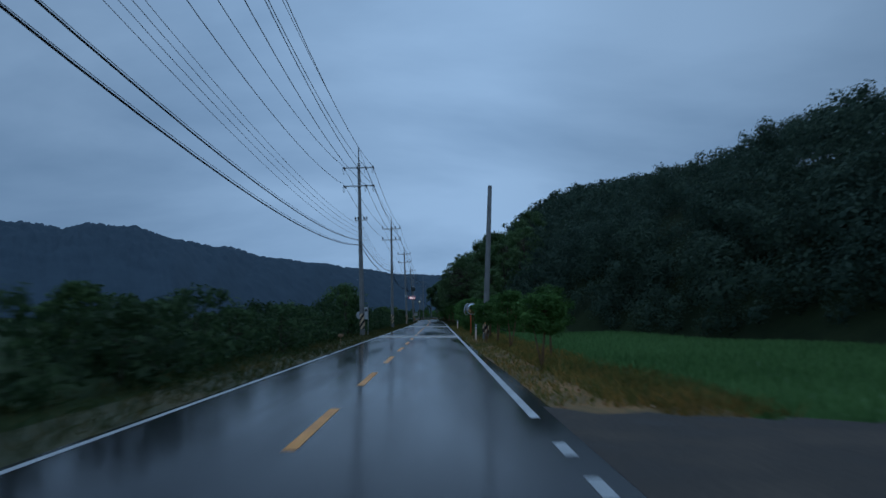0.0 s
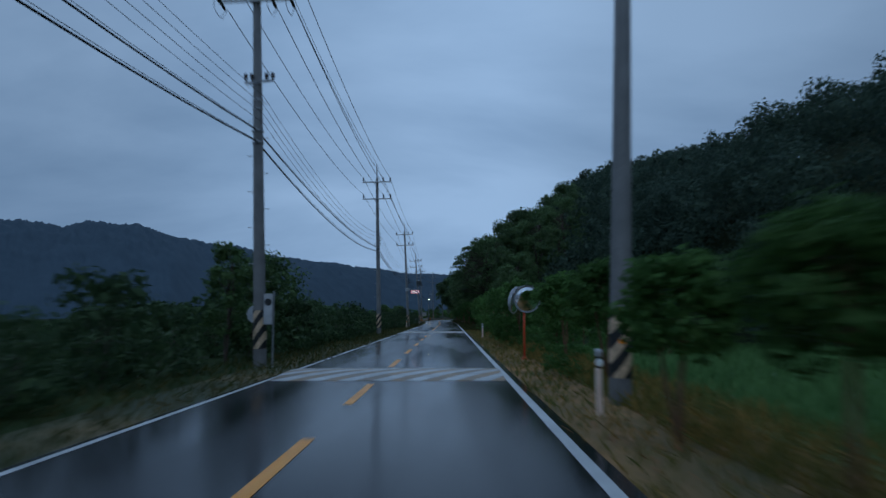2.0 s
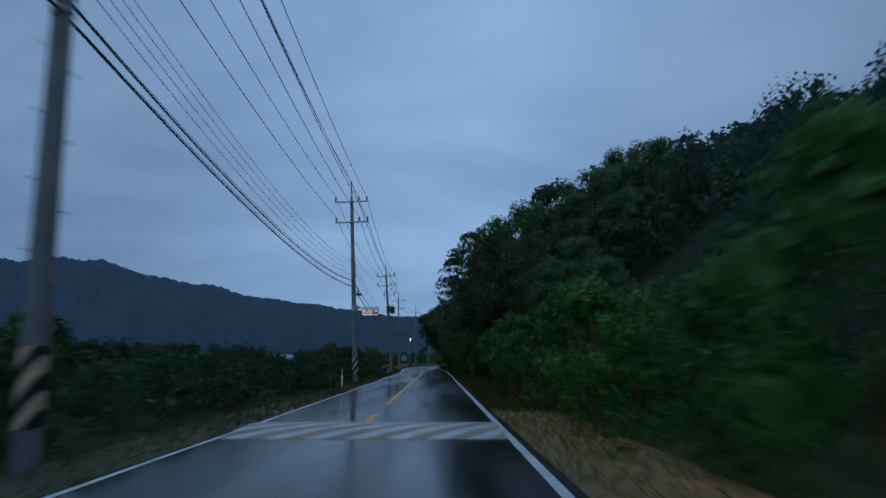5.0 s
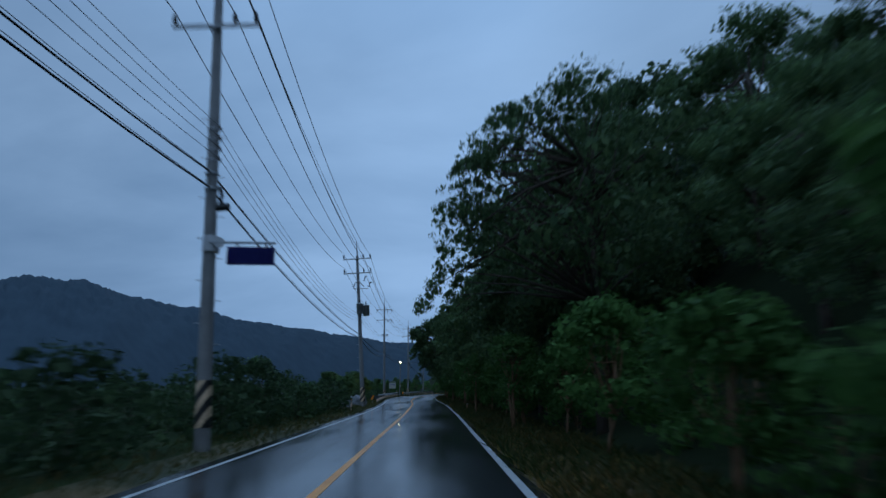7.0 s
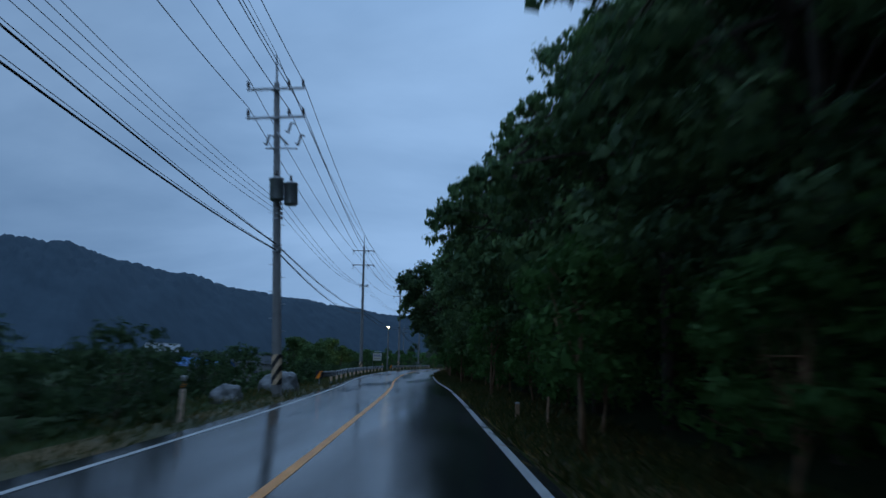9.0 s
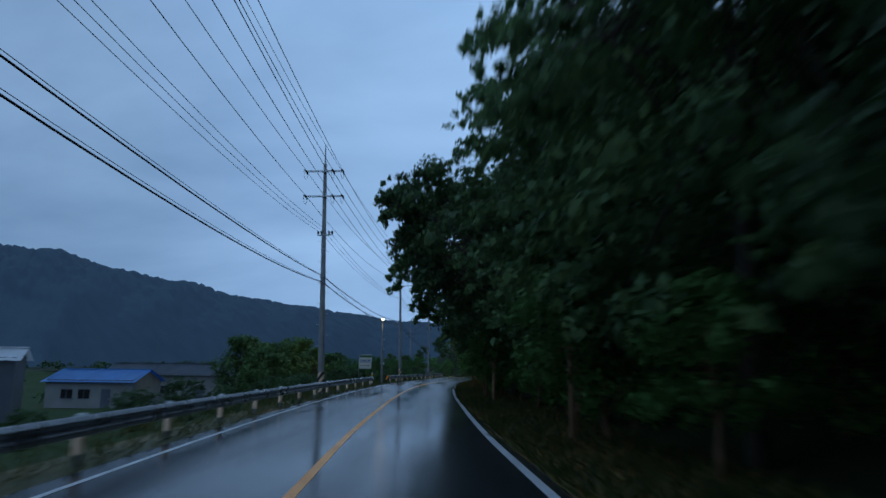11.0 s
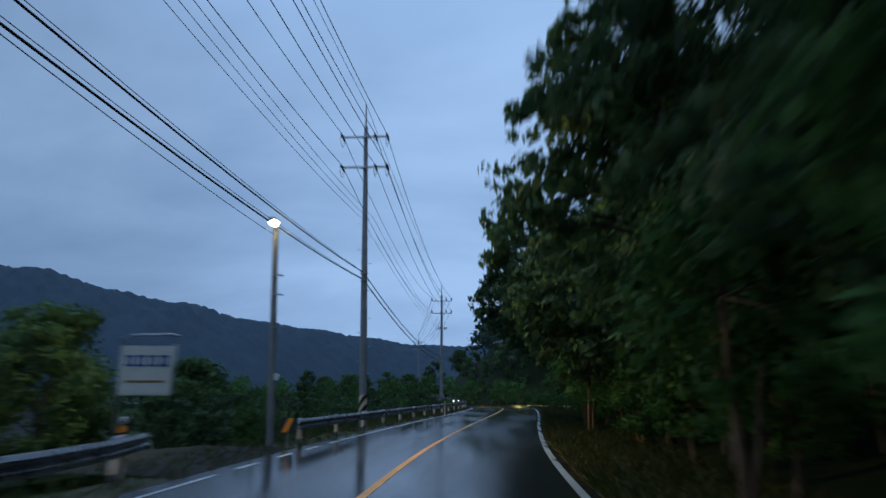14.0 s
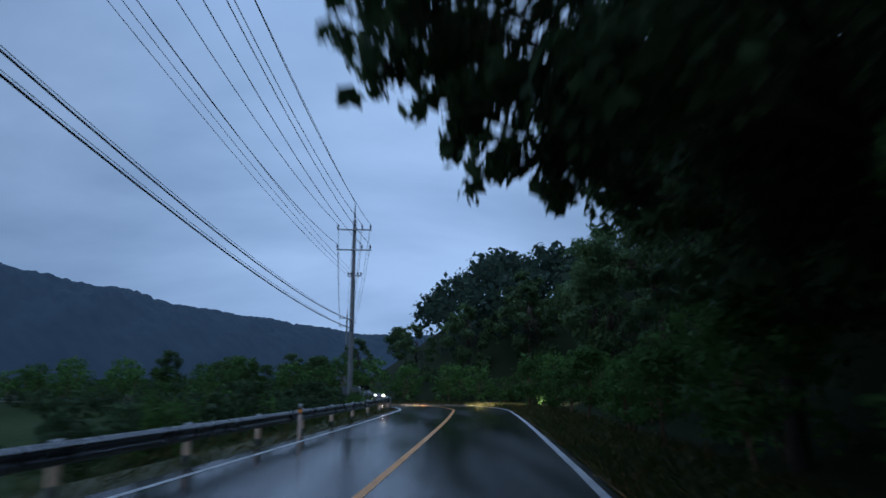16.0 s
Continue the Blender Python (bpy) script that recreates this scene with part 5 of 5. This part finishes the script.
edge_tree(10.0, 170.5, 12.0, 2.6, ((2.6, 7.0), (5.5, 5.8), (8.4, 5.6), (9.6, 6.4), (12.0, 8.2)), 207, 3.6)
edge_tree(9.6, 178.5, 13.0, 2.6, ((2.6, 6.6), (5.5, 5.2), (8.6, 4.7), (10.0, 5.6), (13.0, 8.0)), 208, 3.6)
edge_tree(9.2, 187.5, 12.6, 2.8, ((2.8, 6.2), (5.5, 5.0), (9.0, 4.5), (11.2, 5.0), (12.6, 6.6)), 209, 3.4)
edge_tree(8.6, 196.5, 10.8, 4.2, ((4.2, 5.0), (5.6, 3.2), (6.8, 2.2), (9.6, 1.3), (10.8, 2.6)), 210, 3.4, sprays=38, clumps_n=110)
edge_tree(8.4, 205.4, 13.0, 3.9, ((3.9, 6.4), (5.2, 5.6), (6.2, 4.6), (7.0, 2.5), (8.2, 1.8), (9.4, 2.4), (11, 3.0), (13, 4.8)), 211, 3.1, size=0.29, per=150, sprays=40, clumps_n=120, low=((0.9, 206.0, 6.9), (1.2, 205.5, 6.1), (1.6, 206.2, 7.5), (2.3, 206.6, 5.3), (2.5, 207.7, 4.5), (2.8, 207.2, 5.2), (3.1, 208.0, 4.9), (2.3, 207.0, 6.3)))
edge_tree(8.6, 213.8, 14.0, 3.0, ((3.0, 5.8), (4.5, 4.2), (5.4, 3.7), (6.5, 4.3), (8.0, 4.8), (11.5, 5.2), (14, 6.4)), 212, 3.2, sprays=36, clumps_n=115, low=((2.8, 213.8, 5.5), (3.0, 214.4, 6.1), (3.6, 216.0, 5.0), (3.2, 213.0, 6.6), (3.5, 214.8, 5.3)))
edge_tree(9.2, 222.0, 14.5, 2.6, ((2.6, 6.4), (4.4, 5.1), (6.0, 4.1), (8.0, 4.2), (11, 5.2), (14.5, 7.4)), 213, 3.4, sprays=28, clumps_n=110)
edge_tree(9.0, 230.8, 12.0, 3.0, ((3.0, 7.2), (3.9, 6.0), (4.7, 4.9), (5.3, 4.5), (6.5, 4.5), (7.5, 4.9), (9.0, 5.6), (12.0, 7.8)), 214, 2.8, size=0.24, sprays=30, clumps_n=105, low=((4.3, 232.0, 4.4), (4.5, 231.5, 4.8)))
edge_tree(10.6, 235.4, 11.0, 3.4, ((3.4, 7.6), (4.8, 6.8), (7.0, 6.8), (11, 8.4)), 219, 2.4, size=0.24, sprays=14)
edge_tree(10.4, 239.5, 8.6, 2.2, ((2.2, 7.0), (4.0, 6.0), (5.0, 5.4), (5.8, 5.5), (7.0, 7.0), (8.6, 9.2)), 215, 2.6, sprays=26)
edge_tree(11.4, 246.5, 9.2, 2.8, ((2.8, 8.0), (5.0, 7.0), (7.2, 6.4), (8.2, 7.4), (9.2, 9.0)), 216, 3.2, sprays=24)
edge_tree(11.8, 256.6, 12.4, 4.6, ((4.4, 7.0), (5.3, 6.2), (6.3, 4.85), (7.6, 4.5), (8.4, 5.3), (10.0, 6.0), (11.4, 7.8), (12.4, 9.4)), 217, 3.1, size=0.25, sprays=44, clumps_n=140,
          low=((4.85, 258.5, 6.4), (5.2, 258.2, 5.9), (5.8, 258.2, 5.6), (6.3, 258.6, 5.0), (6.6, 258.0, 5.2), (7.0, 258.4, 4.7), (7.5, 257.5, 4.2), (8.0, 258.5, 4.3)))
edge_tree(13.2, 262.0, 13.0, 3.4, ((3.4, 10.6), (5.4, 9.8), (7.0, 8.7), (9.4, 8.6), (13, 11.0)), 218, 3.4, clumps_n=120)
TALL_SET = [(12.8, 105, 1, 0.44), (12.6, 113, 1, 0.48), (14.5, 119, 1, 0.6), (19.3, 130.5, 1, 0.88), (21.5, 122, 1, 0.72), (26.0, 145, 0, 0.8), (14.0, 139, 0, 0.95), (14.2, 148, 1, 0.95), (14.2, 158, 0, 0.95), (14.0, 167, 0, 0.95),
            (13.6, 175, 1, 1.0), (13.2, 183, 3, 0.9), (13.0, 192, 3, 0.95), (11.6, 197.5, 1, 1.02), (13.0, 201, 3, 0.95), (13.0, 209, 3, 0.9), (13.6, 218, 3, 0.9), (13.8, 227, 3, 0.85), (14.4, 236, 1, 0.9),
            (15.6, 243, 1, 0.9), (16.2, 250.5, 1, 1.0), (17.0, 259, 0, 0.95), (15.0, 252, 3, 0.7), (17.6, 269, 0, 0.95), (19.6, 278, 1, 0.9), (20.5, 287, 2, 0.9),
            (20.5, 297, 2, 0.8), (21.5, 306, 1, 0.66), (17.5, 314, 2, 0.72), (18.5, 320, 1, 0.6), (12.0, 319, 2, 0.64), (6.5, 322, 2, 0.54), (0, 325, 2, 0.48), (-8, 329, 1, 0.40)]
rnd = random.Random(5)
for x, y, v, s in TALL_SET:
    plant("tall_tree", SLOPE[v % 2] if y > 295 else TALL[v], x, y, s * (0.9 if y > 295 else 1.0), 14 * math.sin(y * 1.7), "tall broadleaf tree with a dark dense crown over the verge", "tree", "tall trees beside the road")
for k in range(28):
    y = 100 + k * 7.5 + rnd.uniform(-2, 2)
    s = s_of(min(y, 312))
    p = at_s(s, half_width(y) + rnd.uniform(10.5, 15.5))
    plant("tall_tree", SLOPE[k % 2], p.x, p.y, rnd.uniform(0.72, 0.95) * float(np.interp(y, [112, 122, 133, 134], [0.34, 0.55, 0.6, 1.0])), rnd.uniform(0, 360), "tall broadleaf tree standing on the wooded slope", "tree", "trees on the slope")
for k in range(30):
    y = 130 + k * 5.7 + rnd.uniform(-1.2, 1.2)
    p = at_s(s_of(min(y, 306)), half_width(min(y, 306)) + rnd.uniform(2.3, 3.1))
    plant("small_tree", BUSH_LOW[k % 3], p.x, p.y, rnd.uniform(0.85, 1.1), 77 * k, "small round-headed roadside tree with several stems coloured headlit tan", "tree", "small trees along the verge", 0.0)
for k in range(50):
    y = 104 + k * 4.1 + rnd.uniform(-1, 1)
    p = at_s(s_of(min(y, 318)) + max(0, y - 318), half_width(min(y, 318)) + rnd.uniform(4.0, 6.2))
    plant("shrub", SHRUB[k % 2], p.x, p.y, rnd.uniform(0.7, 1.15), rnd.uniform(0, 360), "leafy green shrub at the foot of the trees", "shrub", "shrubs beside the road")

for k in range(46):
    y = 57 + k * 1.05
    plant("shrub", SHRUB[k % 2], rnd.uniform(9.3, 15.5), y + rnd.uniform(-1, 1), rnd.uniform(0.6, 0.95), rnd.uniform(0, 360), "leafy green shrub filling the ground behind the verge", "shrub", "shrubs beside the road")

for k in range(34):
    y = 43 + k * 1.6 + rnd.uniform(-0.8, 0.8)
    plant("low_weed", SHRUB[k % 2][1:], rnd.uniform(7.3, 9.4), y, rnd.uniform(0.20, 0.38), rnd.uniform(0, 360), "low green weed clump in the verge grass", "weed", "weeds in the verge", -0.05)

for k, (x, y) in enumerate(((7.65, 128.5), (7.25, 144.4), (7.4, 163.0), (6.9, 181.0), (6.6, 198.0), (6.65, 204.2), (6.75, 221.1), (7.1, 226.0), (8.6, 243.5), (9.3, 246.3), (9.7, 250.0), (10.3, 253.0))):
    plant("small_tree", STEM[k % 2], x, y, 0.9 + 0.05 * (k % 4), 71 * k, "small roadside tree with a forked trunk coloured headlit brown", "tree", "small trees along the verge", 0.0)

# left: hedge of orchard bushes, a few taller trees
for k in range(120):
    y = -14 + k * 1.55 + rnd.uniform(-0.6, 0.6)
    if 0 < len([1 for t in POLES if abs(t[1] - y) < 1.4]):
        continue
    off = rnd.uniform(2.5, 3.6) if k % 2 else rnd.uniform(4.8, 8.5)
    if 150 < y < 172:
        off += 2
    p = at_s(s_of(y), -half_width(y) - off)
    plant("orchard_bush", HEDGE[rnd.choice((0, 1, 0, 2))], p.x, p.y, rnd.uniform(0.8, 1.12), rnd.uniform(0, 360), "dark green bush in the row behind the verge", "bush", "bushes along the left side")
for k in range(60):
    y = -10 + k * 3.4 + rnd.uniform(-1, 1)
    p = at_s(s_of(y), -half_width(y) - rnd.uniform(9, 22))
    plant("orchard_bush", COARSE[0], p.x, p.y, rnd.uniform(0.9, 1.25), rnd.uniform(0, 360), "dark green orchard bush in the field", "bush", "bushes along the left side")
for x, y, v, s in ((-3.2, 52.2, 3, 1.0), (-4.4, 57.0, 4, 1.0), (-2.95, 48.2, 2, 1.0), (-9, 20, 0, 0.62), (-10, 96, 0, 0.72), (-7.5, 91, 0, 0.6), (-13, 88, 0, 0.66), (-8, 150, 1, 1.0), (-10.5, 226, 0, 0.8),
                   (-13.2, 232, 0, 1.0), (-15.8, 242, 0, 1.3), (-9.5, 238.5, 1, 1.05), (-16, 235, 0, 1.35), (-11.5, 233, 0, 1.1), (-12.2, 243, 0, 1.3), (-10, 252, 0, 1.0), (-8.6, 247, 1, 0.8), (-14, 262, 0, 0.9), (-4, 322, 0, 0.9), (-10, 318, 1, 0.85), (-14, 326, 0, 1.0), (-20, 322, 1, 1.1), (-9, 348, 0, 0.9), (-16, 352, 1, 1.0), (-24, 356, 0, 1.0), (-2, 350, 1, 0.9), (4, 352, 0, 1.0)):
    plant("broad_tree", LEFT_TREE[v], x, y, s, rnd.uniform(0, 360), "leafy low tree on the field side of the road", "tree", "trees on the field side")


def tall_weed_meshes(seed, h, n_stem):
    """Upright weedy stalks with leaves all along them."""
    rng = np.random.RandomState(seed)
    stems, tufts = [], []
    for k in range(n_stem):
        bx, by = rng.randn() * 0.35, rng.randn() * 0.35
        lx, ly = rng.randn() * 0.4, rng.randn() * 0.4
        hh = h * rng.uniform(0.55, 1.0)
        pts = [(bx + lx * s * s, by + ly * s * s, -0.1 + hh * s) for s in (0, 0.35, 0.7, 1.0)]
        stems.append(tube(pts, [0.022, 0.018, 0.012, 0.005], 5))
        for j in range(12):
            s = 0.15 + 0.85 * j / 11
            tufts.append((bx + lx * s * s, by + ly * s * s, hh * s, 0.30 * (1.15 - 0.75 * s)))
    out = []
    for bm in stems:
        tm = bpy.data.meshes.new("stem")
        bm.to_mesh(tm)
        bm.free()
        tm.materials.append(M_BARK_HEADLIT)
        out.append(tm)
    return *out, quad_mesh("foliage", clump_leaves(tufts, 260, 0.17, rng, 0.2, 0.4, 0.8), M_LEAF_BUSH)


WEED = [tall_weed_meshes(61, 2.6, 9), tall_weed_meshes(62, 3.4, 7)]
for k in range(9):
    y = 241 + k * 3.9 + rnd.uniform(-1.0, 1.0)
    p = at_s(s_of(y), -half_width(y) - rnd.uniform(2.6, 6.0))
    plant("tall_weed", WEED[k % 2], p.x, p.y, rnd.uniform(0.6, 0.95), rnd.uniform(0, 360), "tall leafy weeds growing up behind the guardrail", "weed", "weeds behind the guardrail")
for k in range(40):
    s = s_of(297) + k * 1.7
    p = at_s(s, -6.0 - rnd.uniform(0.0, 3.0))
    plant("weed_bush", HEDGE[rnd.choice((0, 2))], p.x, p.y, rnd.uniform(0.75, 1.0), rnd.uniform(0, 360), "low weedy bush inside the bend", "bush", "bushes behind the guardrail")
for k in range(70):
    y = 240 + k * 0.9
    p = at_s(s_of(y), -half_width(y) - rnd.uniform(4.5, 15))
    plant("weed_bush", COARSE[rnd.choice((0, 1))], p.x, p.y, rnd.uniform(0.6, 1.0), rnd.uniform(0, 360), "low weedy bush behind the guardrail", "bush", "bushes behind the guardrail")
for k in range(56):
    y = 172 + k * 2.5 + rnd.uniform(-1, 1)
    if 230 < y < 239:
        continue
    p = at_s(s_of(y), -half_width(y) - rnd.uniform(2.6, 6.0))
    plant("weed_bush", HEDGE[2], p.x, p.y, rnd.uniform(0.55, 0.95), rnd.uniform(0, 360), "low weedy bush behind the guardrail", "bush", "bushes behind the guardrail")

for k in range(8):
    plant("tall_weed", WEED[k % 2], 2.45 + 0.1 * k, 286.2 + 0.75 * k, rnd.uniform(0.40, 0.52), rnd.uniform(0, 360), "leafy weeds close behind the guardrail", "weed", "weeds behind the guardrail")
for k in range(44):
    s = s_of(299) + k * 1.3
    p = at_s(s, 5.6 + rnd.uniform(0.0, 5.5))
    plant("shrub", SHRUB[k % 2], p.x, p.y, rnd.uniform(0.7, 1.2), rnd.uniform(0, 360), "leafy green shrub on the bank outside the bend", "shrub", "shrubs beside the road")

# woods on the hillside
rng = np.random.RandomState(77)
hx, hy = rng.uniform(8, 120, 12000), rng.uniform(-45, 420, 12000)
hd, hn = beside(hx, hy)
depth = hd - foot(hn)
keep = (depth > 0.3) & (depth < 66) & (rng.rand(12000) < np.where(depth < 14, 1.0, 0.7)) & ((hn < 98) | (depth > 13)) & (hx > 2)
hx, hy, depth = hx[keep][:2200], hy[keep][:2200], depth[keep][:2200]
hz = terrain(hx, hy)
crowns = []
for x, y, z, q in zip(hx, hy, hz, depth):
    r = rng.uniform(1.5, 2.8) * (0.8 if 94 < y < 118 and 27 < x < 41 else 1.0)
    hh = rng.uniform(2.8, 6.0) * (0.55 + 0.45 * min(1, q / 8)) * (0.6 if 66 < y < 118 and x < 27 else 0.45 if 94 < y < 118 and x < 41 else 1.0)
    crowns.append((x, y, z + hh, r))
    crowns.append((x + rng.randn() * r * 0.5, y + rng.randn() * r * 0.5, z + hh + r * 0.55, r * 0.5))
    if q > 14 and rng.rand() < 0.07 and (y > 118 or x > 41):
        crowns.append((x, y, z + hh + r * 0.95, r * 0.42))
        crowns.append((x + rng.randn() * 0.5, y, z + hh + r * 0.65, r * 0.6))
    if q < 16:
        crowns.append((x + rng.randn() * r * 0.6, y + rng.randn() * r * 0.6, z + hh * 0.35, r * 0.8))
front_crowns = [c for c in crowns if 35 < c[1] < 115 and c[0] < 32]
near_crowns = [c for c in crowns if c[1] < 125 and c[0] < 62 and not (35 < c[1] < 115 and c[0] < 32)]
far_crowns = [c for c in crowns if not (c[1] < 125 and c[0] < 62)]
hill_leaves = np.concatenate([clump_leaves(front_crowns, 60.0, 0.30, rng, 0.1, 0.6, 0.4, 0.75), clump_leaves(near_crowns, 42.0, 0.35, rng, 0.1, 0.6, 0.4, 0.9), clump_leaves(far_crowns, 9.0, 0.80, rng, 0.1, 0.6, 0.4, 0.8)])
hill_woods = new("hillside_woods", quad_mesh("hillside_woods", hill_leaves, M_LEAF_HILL))
tagged(hill_woods, "dense dark mixed woods covering the hillside", "woods", kind="stuff")


# field trees far off at the left
fx, fy = rng.uniform(-190, -34, 420), rng.uniform(40, 560, 420)
fz = terrain(fx, fy)
belt = [(x, y, z + h * 0.55, h * 0.62) for x, y, z, h in zip(fx, fy, fz, rng.uniform(1.2, 3.0, 420))]
bx, by = rng.uniform(-420, 60, 500), rng.uniform(560, 700, 500)
belt += [(x, y, z + h * 0.5, h * 0.7) for x, y, z, h in zip(bx, by, terrain(bx, by), rng.uniform(2.0, 5.0, 500))]
tagged(new("field_trees", quad_mesh("field_trees", clump_leaves(belt, 9.0, 0.9, rng, 0.1, 0.6, 0.5, 0.8), M_LEAF_HEDGE)), "scattered dark trees across the valley fields", "trees", kind="stuff")


def heap(x, y, r, seed, label):
    """A crumpled plastic tarp."""
    bm = bmesh.new()
    bmesh.ops.create_icosphere(bm, subdivisions=4, radius=1.0)
    noise.seed_set(seed)
    for v in bm.verts:
        k = 1 + 0.28 * noise.noise(v.co * 1.6) + 0.12 * abs(noise.noise(v.co * 5))
        v.co = Vector((v.co.x * r * k, v.co.y * r * 0.8 * k, max(-0.1, v.co.z * r * 0.95 * k)))
    ob = part("tarp", bm, M_HEAP)
    ob.matrix_basis = pose(x, y, -0.08)
    return tagged(ob, label, "tarp", "tarps in the weeds")


heap(-2.45, 156.8, 0.58, 5, "crumpled grey plastic tarp lying in the weeds")
heap(-2.3, 164.4, 0.95, 6, "large grey tarp heaped beside the utility pole")


# ---- grass and rice ----
def blades(pts, h, w, rng, lean=0.5):
    n = len(pts)
    a = rng.rand(n) * 2 * math.pi
    u = np.stack([np.cos(a), np.sin(a), 0 * a], 1) * (w * (0.6 + 0.8 * rng.rand(n, 1)))
    tip = pts + np.stack([rng.randn(n) * lean * h, rng.randn(n) * lean * h, h * (0.5 + 0.9 * rng.rand(n))], 1)
    mid = pts * 0.45 + tip * 0.55 + np.array([0, 0, h * 0.08])
    return np.stack([pts - u * 0.5, pts + u * 0.5, mid + u * 0.45, tip], 1).reshape(-1, 3)


def scatter_verge(n, off0, off1, side, y0, y1, rng):
    ys = rng.uniform(y0, y1, n)
    out = []
    for y in ys:
        o = off0 + (off1 - off0) * rng.rand() ** 1.3
        out.append(at_s(s_of(y), side * (half_width(y) + o), -0.05))
    return np.array([tuple(p) for p in out])


vg = np.concatenate([scatter_verge(1800, 0.42, 3.4, 1, 6.6, 20, rng), scatter_verge(32200, 0.25, 3.4, 1, 20, 315, rng)])
tagged(new("verge_grass", quad_mesh("verge_grass", blades(vg, 0.17, 0.03, rng, 0.7), M_STRAW_HEADLIT)), "short brown and green grass along the road edge", "grass", kind="stuff")
vg = scatter_verge(9000, 1.6, 3.6, 1, 6.8, 62, rng)
tagged(new("verge_grass", quad_mesh("verge_grass", blades(vg, 0.26, 0.035, rng, 0.6), M_STRAW_HEADLIT)), "taller loose grass between road edge and paddy", "grass", kind="stuff")
vg = np.concatenate([scatter_verge(11500, 0.13, 3.2, -1, -12, 110, rng), scatter_verge(14500, 0.4, 3.2, -1, 110, 315, rng)])
tagged(new("verge_grass", quad_mesh("verge_grass", blades(vg, 0.2, 0.03, rng, 0.7), M_STRAW_GREEN)), "short brown and green grass along the road edge", "grass", kind="stuff")
vg = scatter_verge(36000, 0.3, 3.4, 1, 92, 312, rng)
tagged(new("verge_weeds", quad_mesh("verge_weeds", blades(vg, 0.3, 0.05, rng, 0.8), M_STRAW_GREEN)), "low dark green weeds along the wooded verge", "weeds", kind="stuff")
n = 52000
rx, ry = rng.uniform(9.0, 34, n), rng.uniform(4, 64, n)
rd, rn = beside(rx, ry)
ok = (rd > 6.1) & (rd < foot(rn) - 0.5) & (ry < 64) & (ry > 5.2) & (rx - 3.11 > 6.1 + np.maximum(0, (7 - ry)) * 1.2)
rice = np.stack([rx[ok], ry[ok], terrain(rx[ok], ry[ok]) - 0.02], 1)
tagged(new("rice_plants", quad_mesh("rice_plants", blades(rice, 0.36, 0.09, rng, 0.25), M_RICE)), "even green rice filling the paddy field", "rice", kind="stuff")
vg = scatter_verge(1600, 2.2, 4.2, 1, 5.6, 14, rng)
tagged(new("verge_grass", quad_mesh("verge_grass", blades(vg, 0.24, 0.035, rng, 0.6), M_STRAW_HEADLIT)), "loose grass at the corner of the paddy", "grass", kind="stuff")
vg = scatter_verge(900, 0.55, 3.0, 1, 6.4, 60, rng) + np.array([0, 0, 0.045])
litter_n = rng.normal(size=(900, 3)) * 0.25 + np.array([0, 0, 1])
litter_n /= np.linalg.norm(litter_n, axis=1, keepdims=True)
tagged(new("leaf_litter", quad_mesh("leaf_litter", leaf_quads(vg, litter_n, 0.10, rng, 0, 0.6), M_LITTER)), "fallen pale and rusty leaves on the verge", "leaf litter", kind="stuff")
# ---- oncoming car at the bend ----
car = thing("car", (1.46, 303.93, 0), "dark car with lit headlights coming round the bend", "car", turn=62)
prof = [(-0.86, 0.30), (-0.88, 0.62), (-0.82, 0.86), (-0.62, 1.42), (0.62, 1.42), (0.82, 0.86), (0.88, 0.62), (0.86, 0.30)]


def car_loft(stations):
    bm = bmesh.new()
    rows = [[bm.verts.new((x * w, y, 0.3 + (z - 0.3) * h)) for x, z in prof] for y, w, h in stations]
    for a, b in zip(rows, rows[1:]):
        for k in range(len(prof)):
            bm.faces.new((a[k], a[(k + 1) % len(prof)], b[(k + 1) % len(prof)], b[k]))
    bm.faces.new(rows[0][::-1])
    bm.faces.new(rows[-1])
    bmesh.ops.recalc_face_normals(bm, faces=bm.faces[:])
    return bm


body = part("body", car_loft([(-2.2, 0.86, 0.42), (-2.1, 0.95, 0.5), (-1.2, 1.0, 0.55), (-0.5, 1.0, 0.98), (0.9, 1.0, 1.0), (1.7, 0.98, 0.62), (2.2, 0.9, 0.5)]), M_CAR, car, "dark glossy paint")
part("windscreen", box(1.3, 0.03, 0.75, (0, -0.86, 1.12), 0.01, None), M_GLASS, car)
for sx in (-1, 1):
    part("headlight", lathe([(0.12, -0.02), (0.12, 0.02), (0.05, 0.05)], 14), M_HEAD, car, "lit headlight", pose(0.62 * sx, -2.2, 0.66, 90, 0, 0))
    for wy in (-1.35, 1.35):
        w = part("wheel", lathe([(0.2, -0.1), (0.32, -0.1), (0.33, 0), (0.32, 0.1), (0.2, 0.1)], 20), M_TYRE, car, "", pose(0.8 * sx, wy, 0.33, 0, 90, 0))
        part("rim", lathe([(0.19, -0.06), (0.2, 0.08), (0.06, 0.1)], 14), M_STEEL, w)
for sx in (-1, 1):
    hl = new("headlight_beam", bpy.data.lights.new("headlight_beam", "SPOT"))
    hl.data.energy, hl.data.color, hl.data.spot_size, hl.data.spot_blend, hl.data.shadow_soft_size = 30000, (1.0, 0.93, 0.78), radians(25), 0.6, 0.08
    d = Matrix.Rotation(radians(68), 4, "Z")
    eye = Vector((1.46, 303.93, 0)) + d @ Vector((0.62 * sx, -2.32, 0.66))
    hl.matrix_world = look(eye, eye + d @ Vector((0, -10, -1.9)))
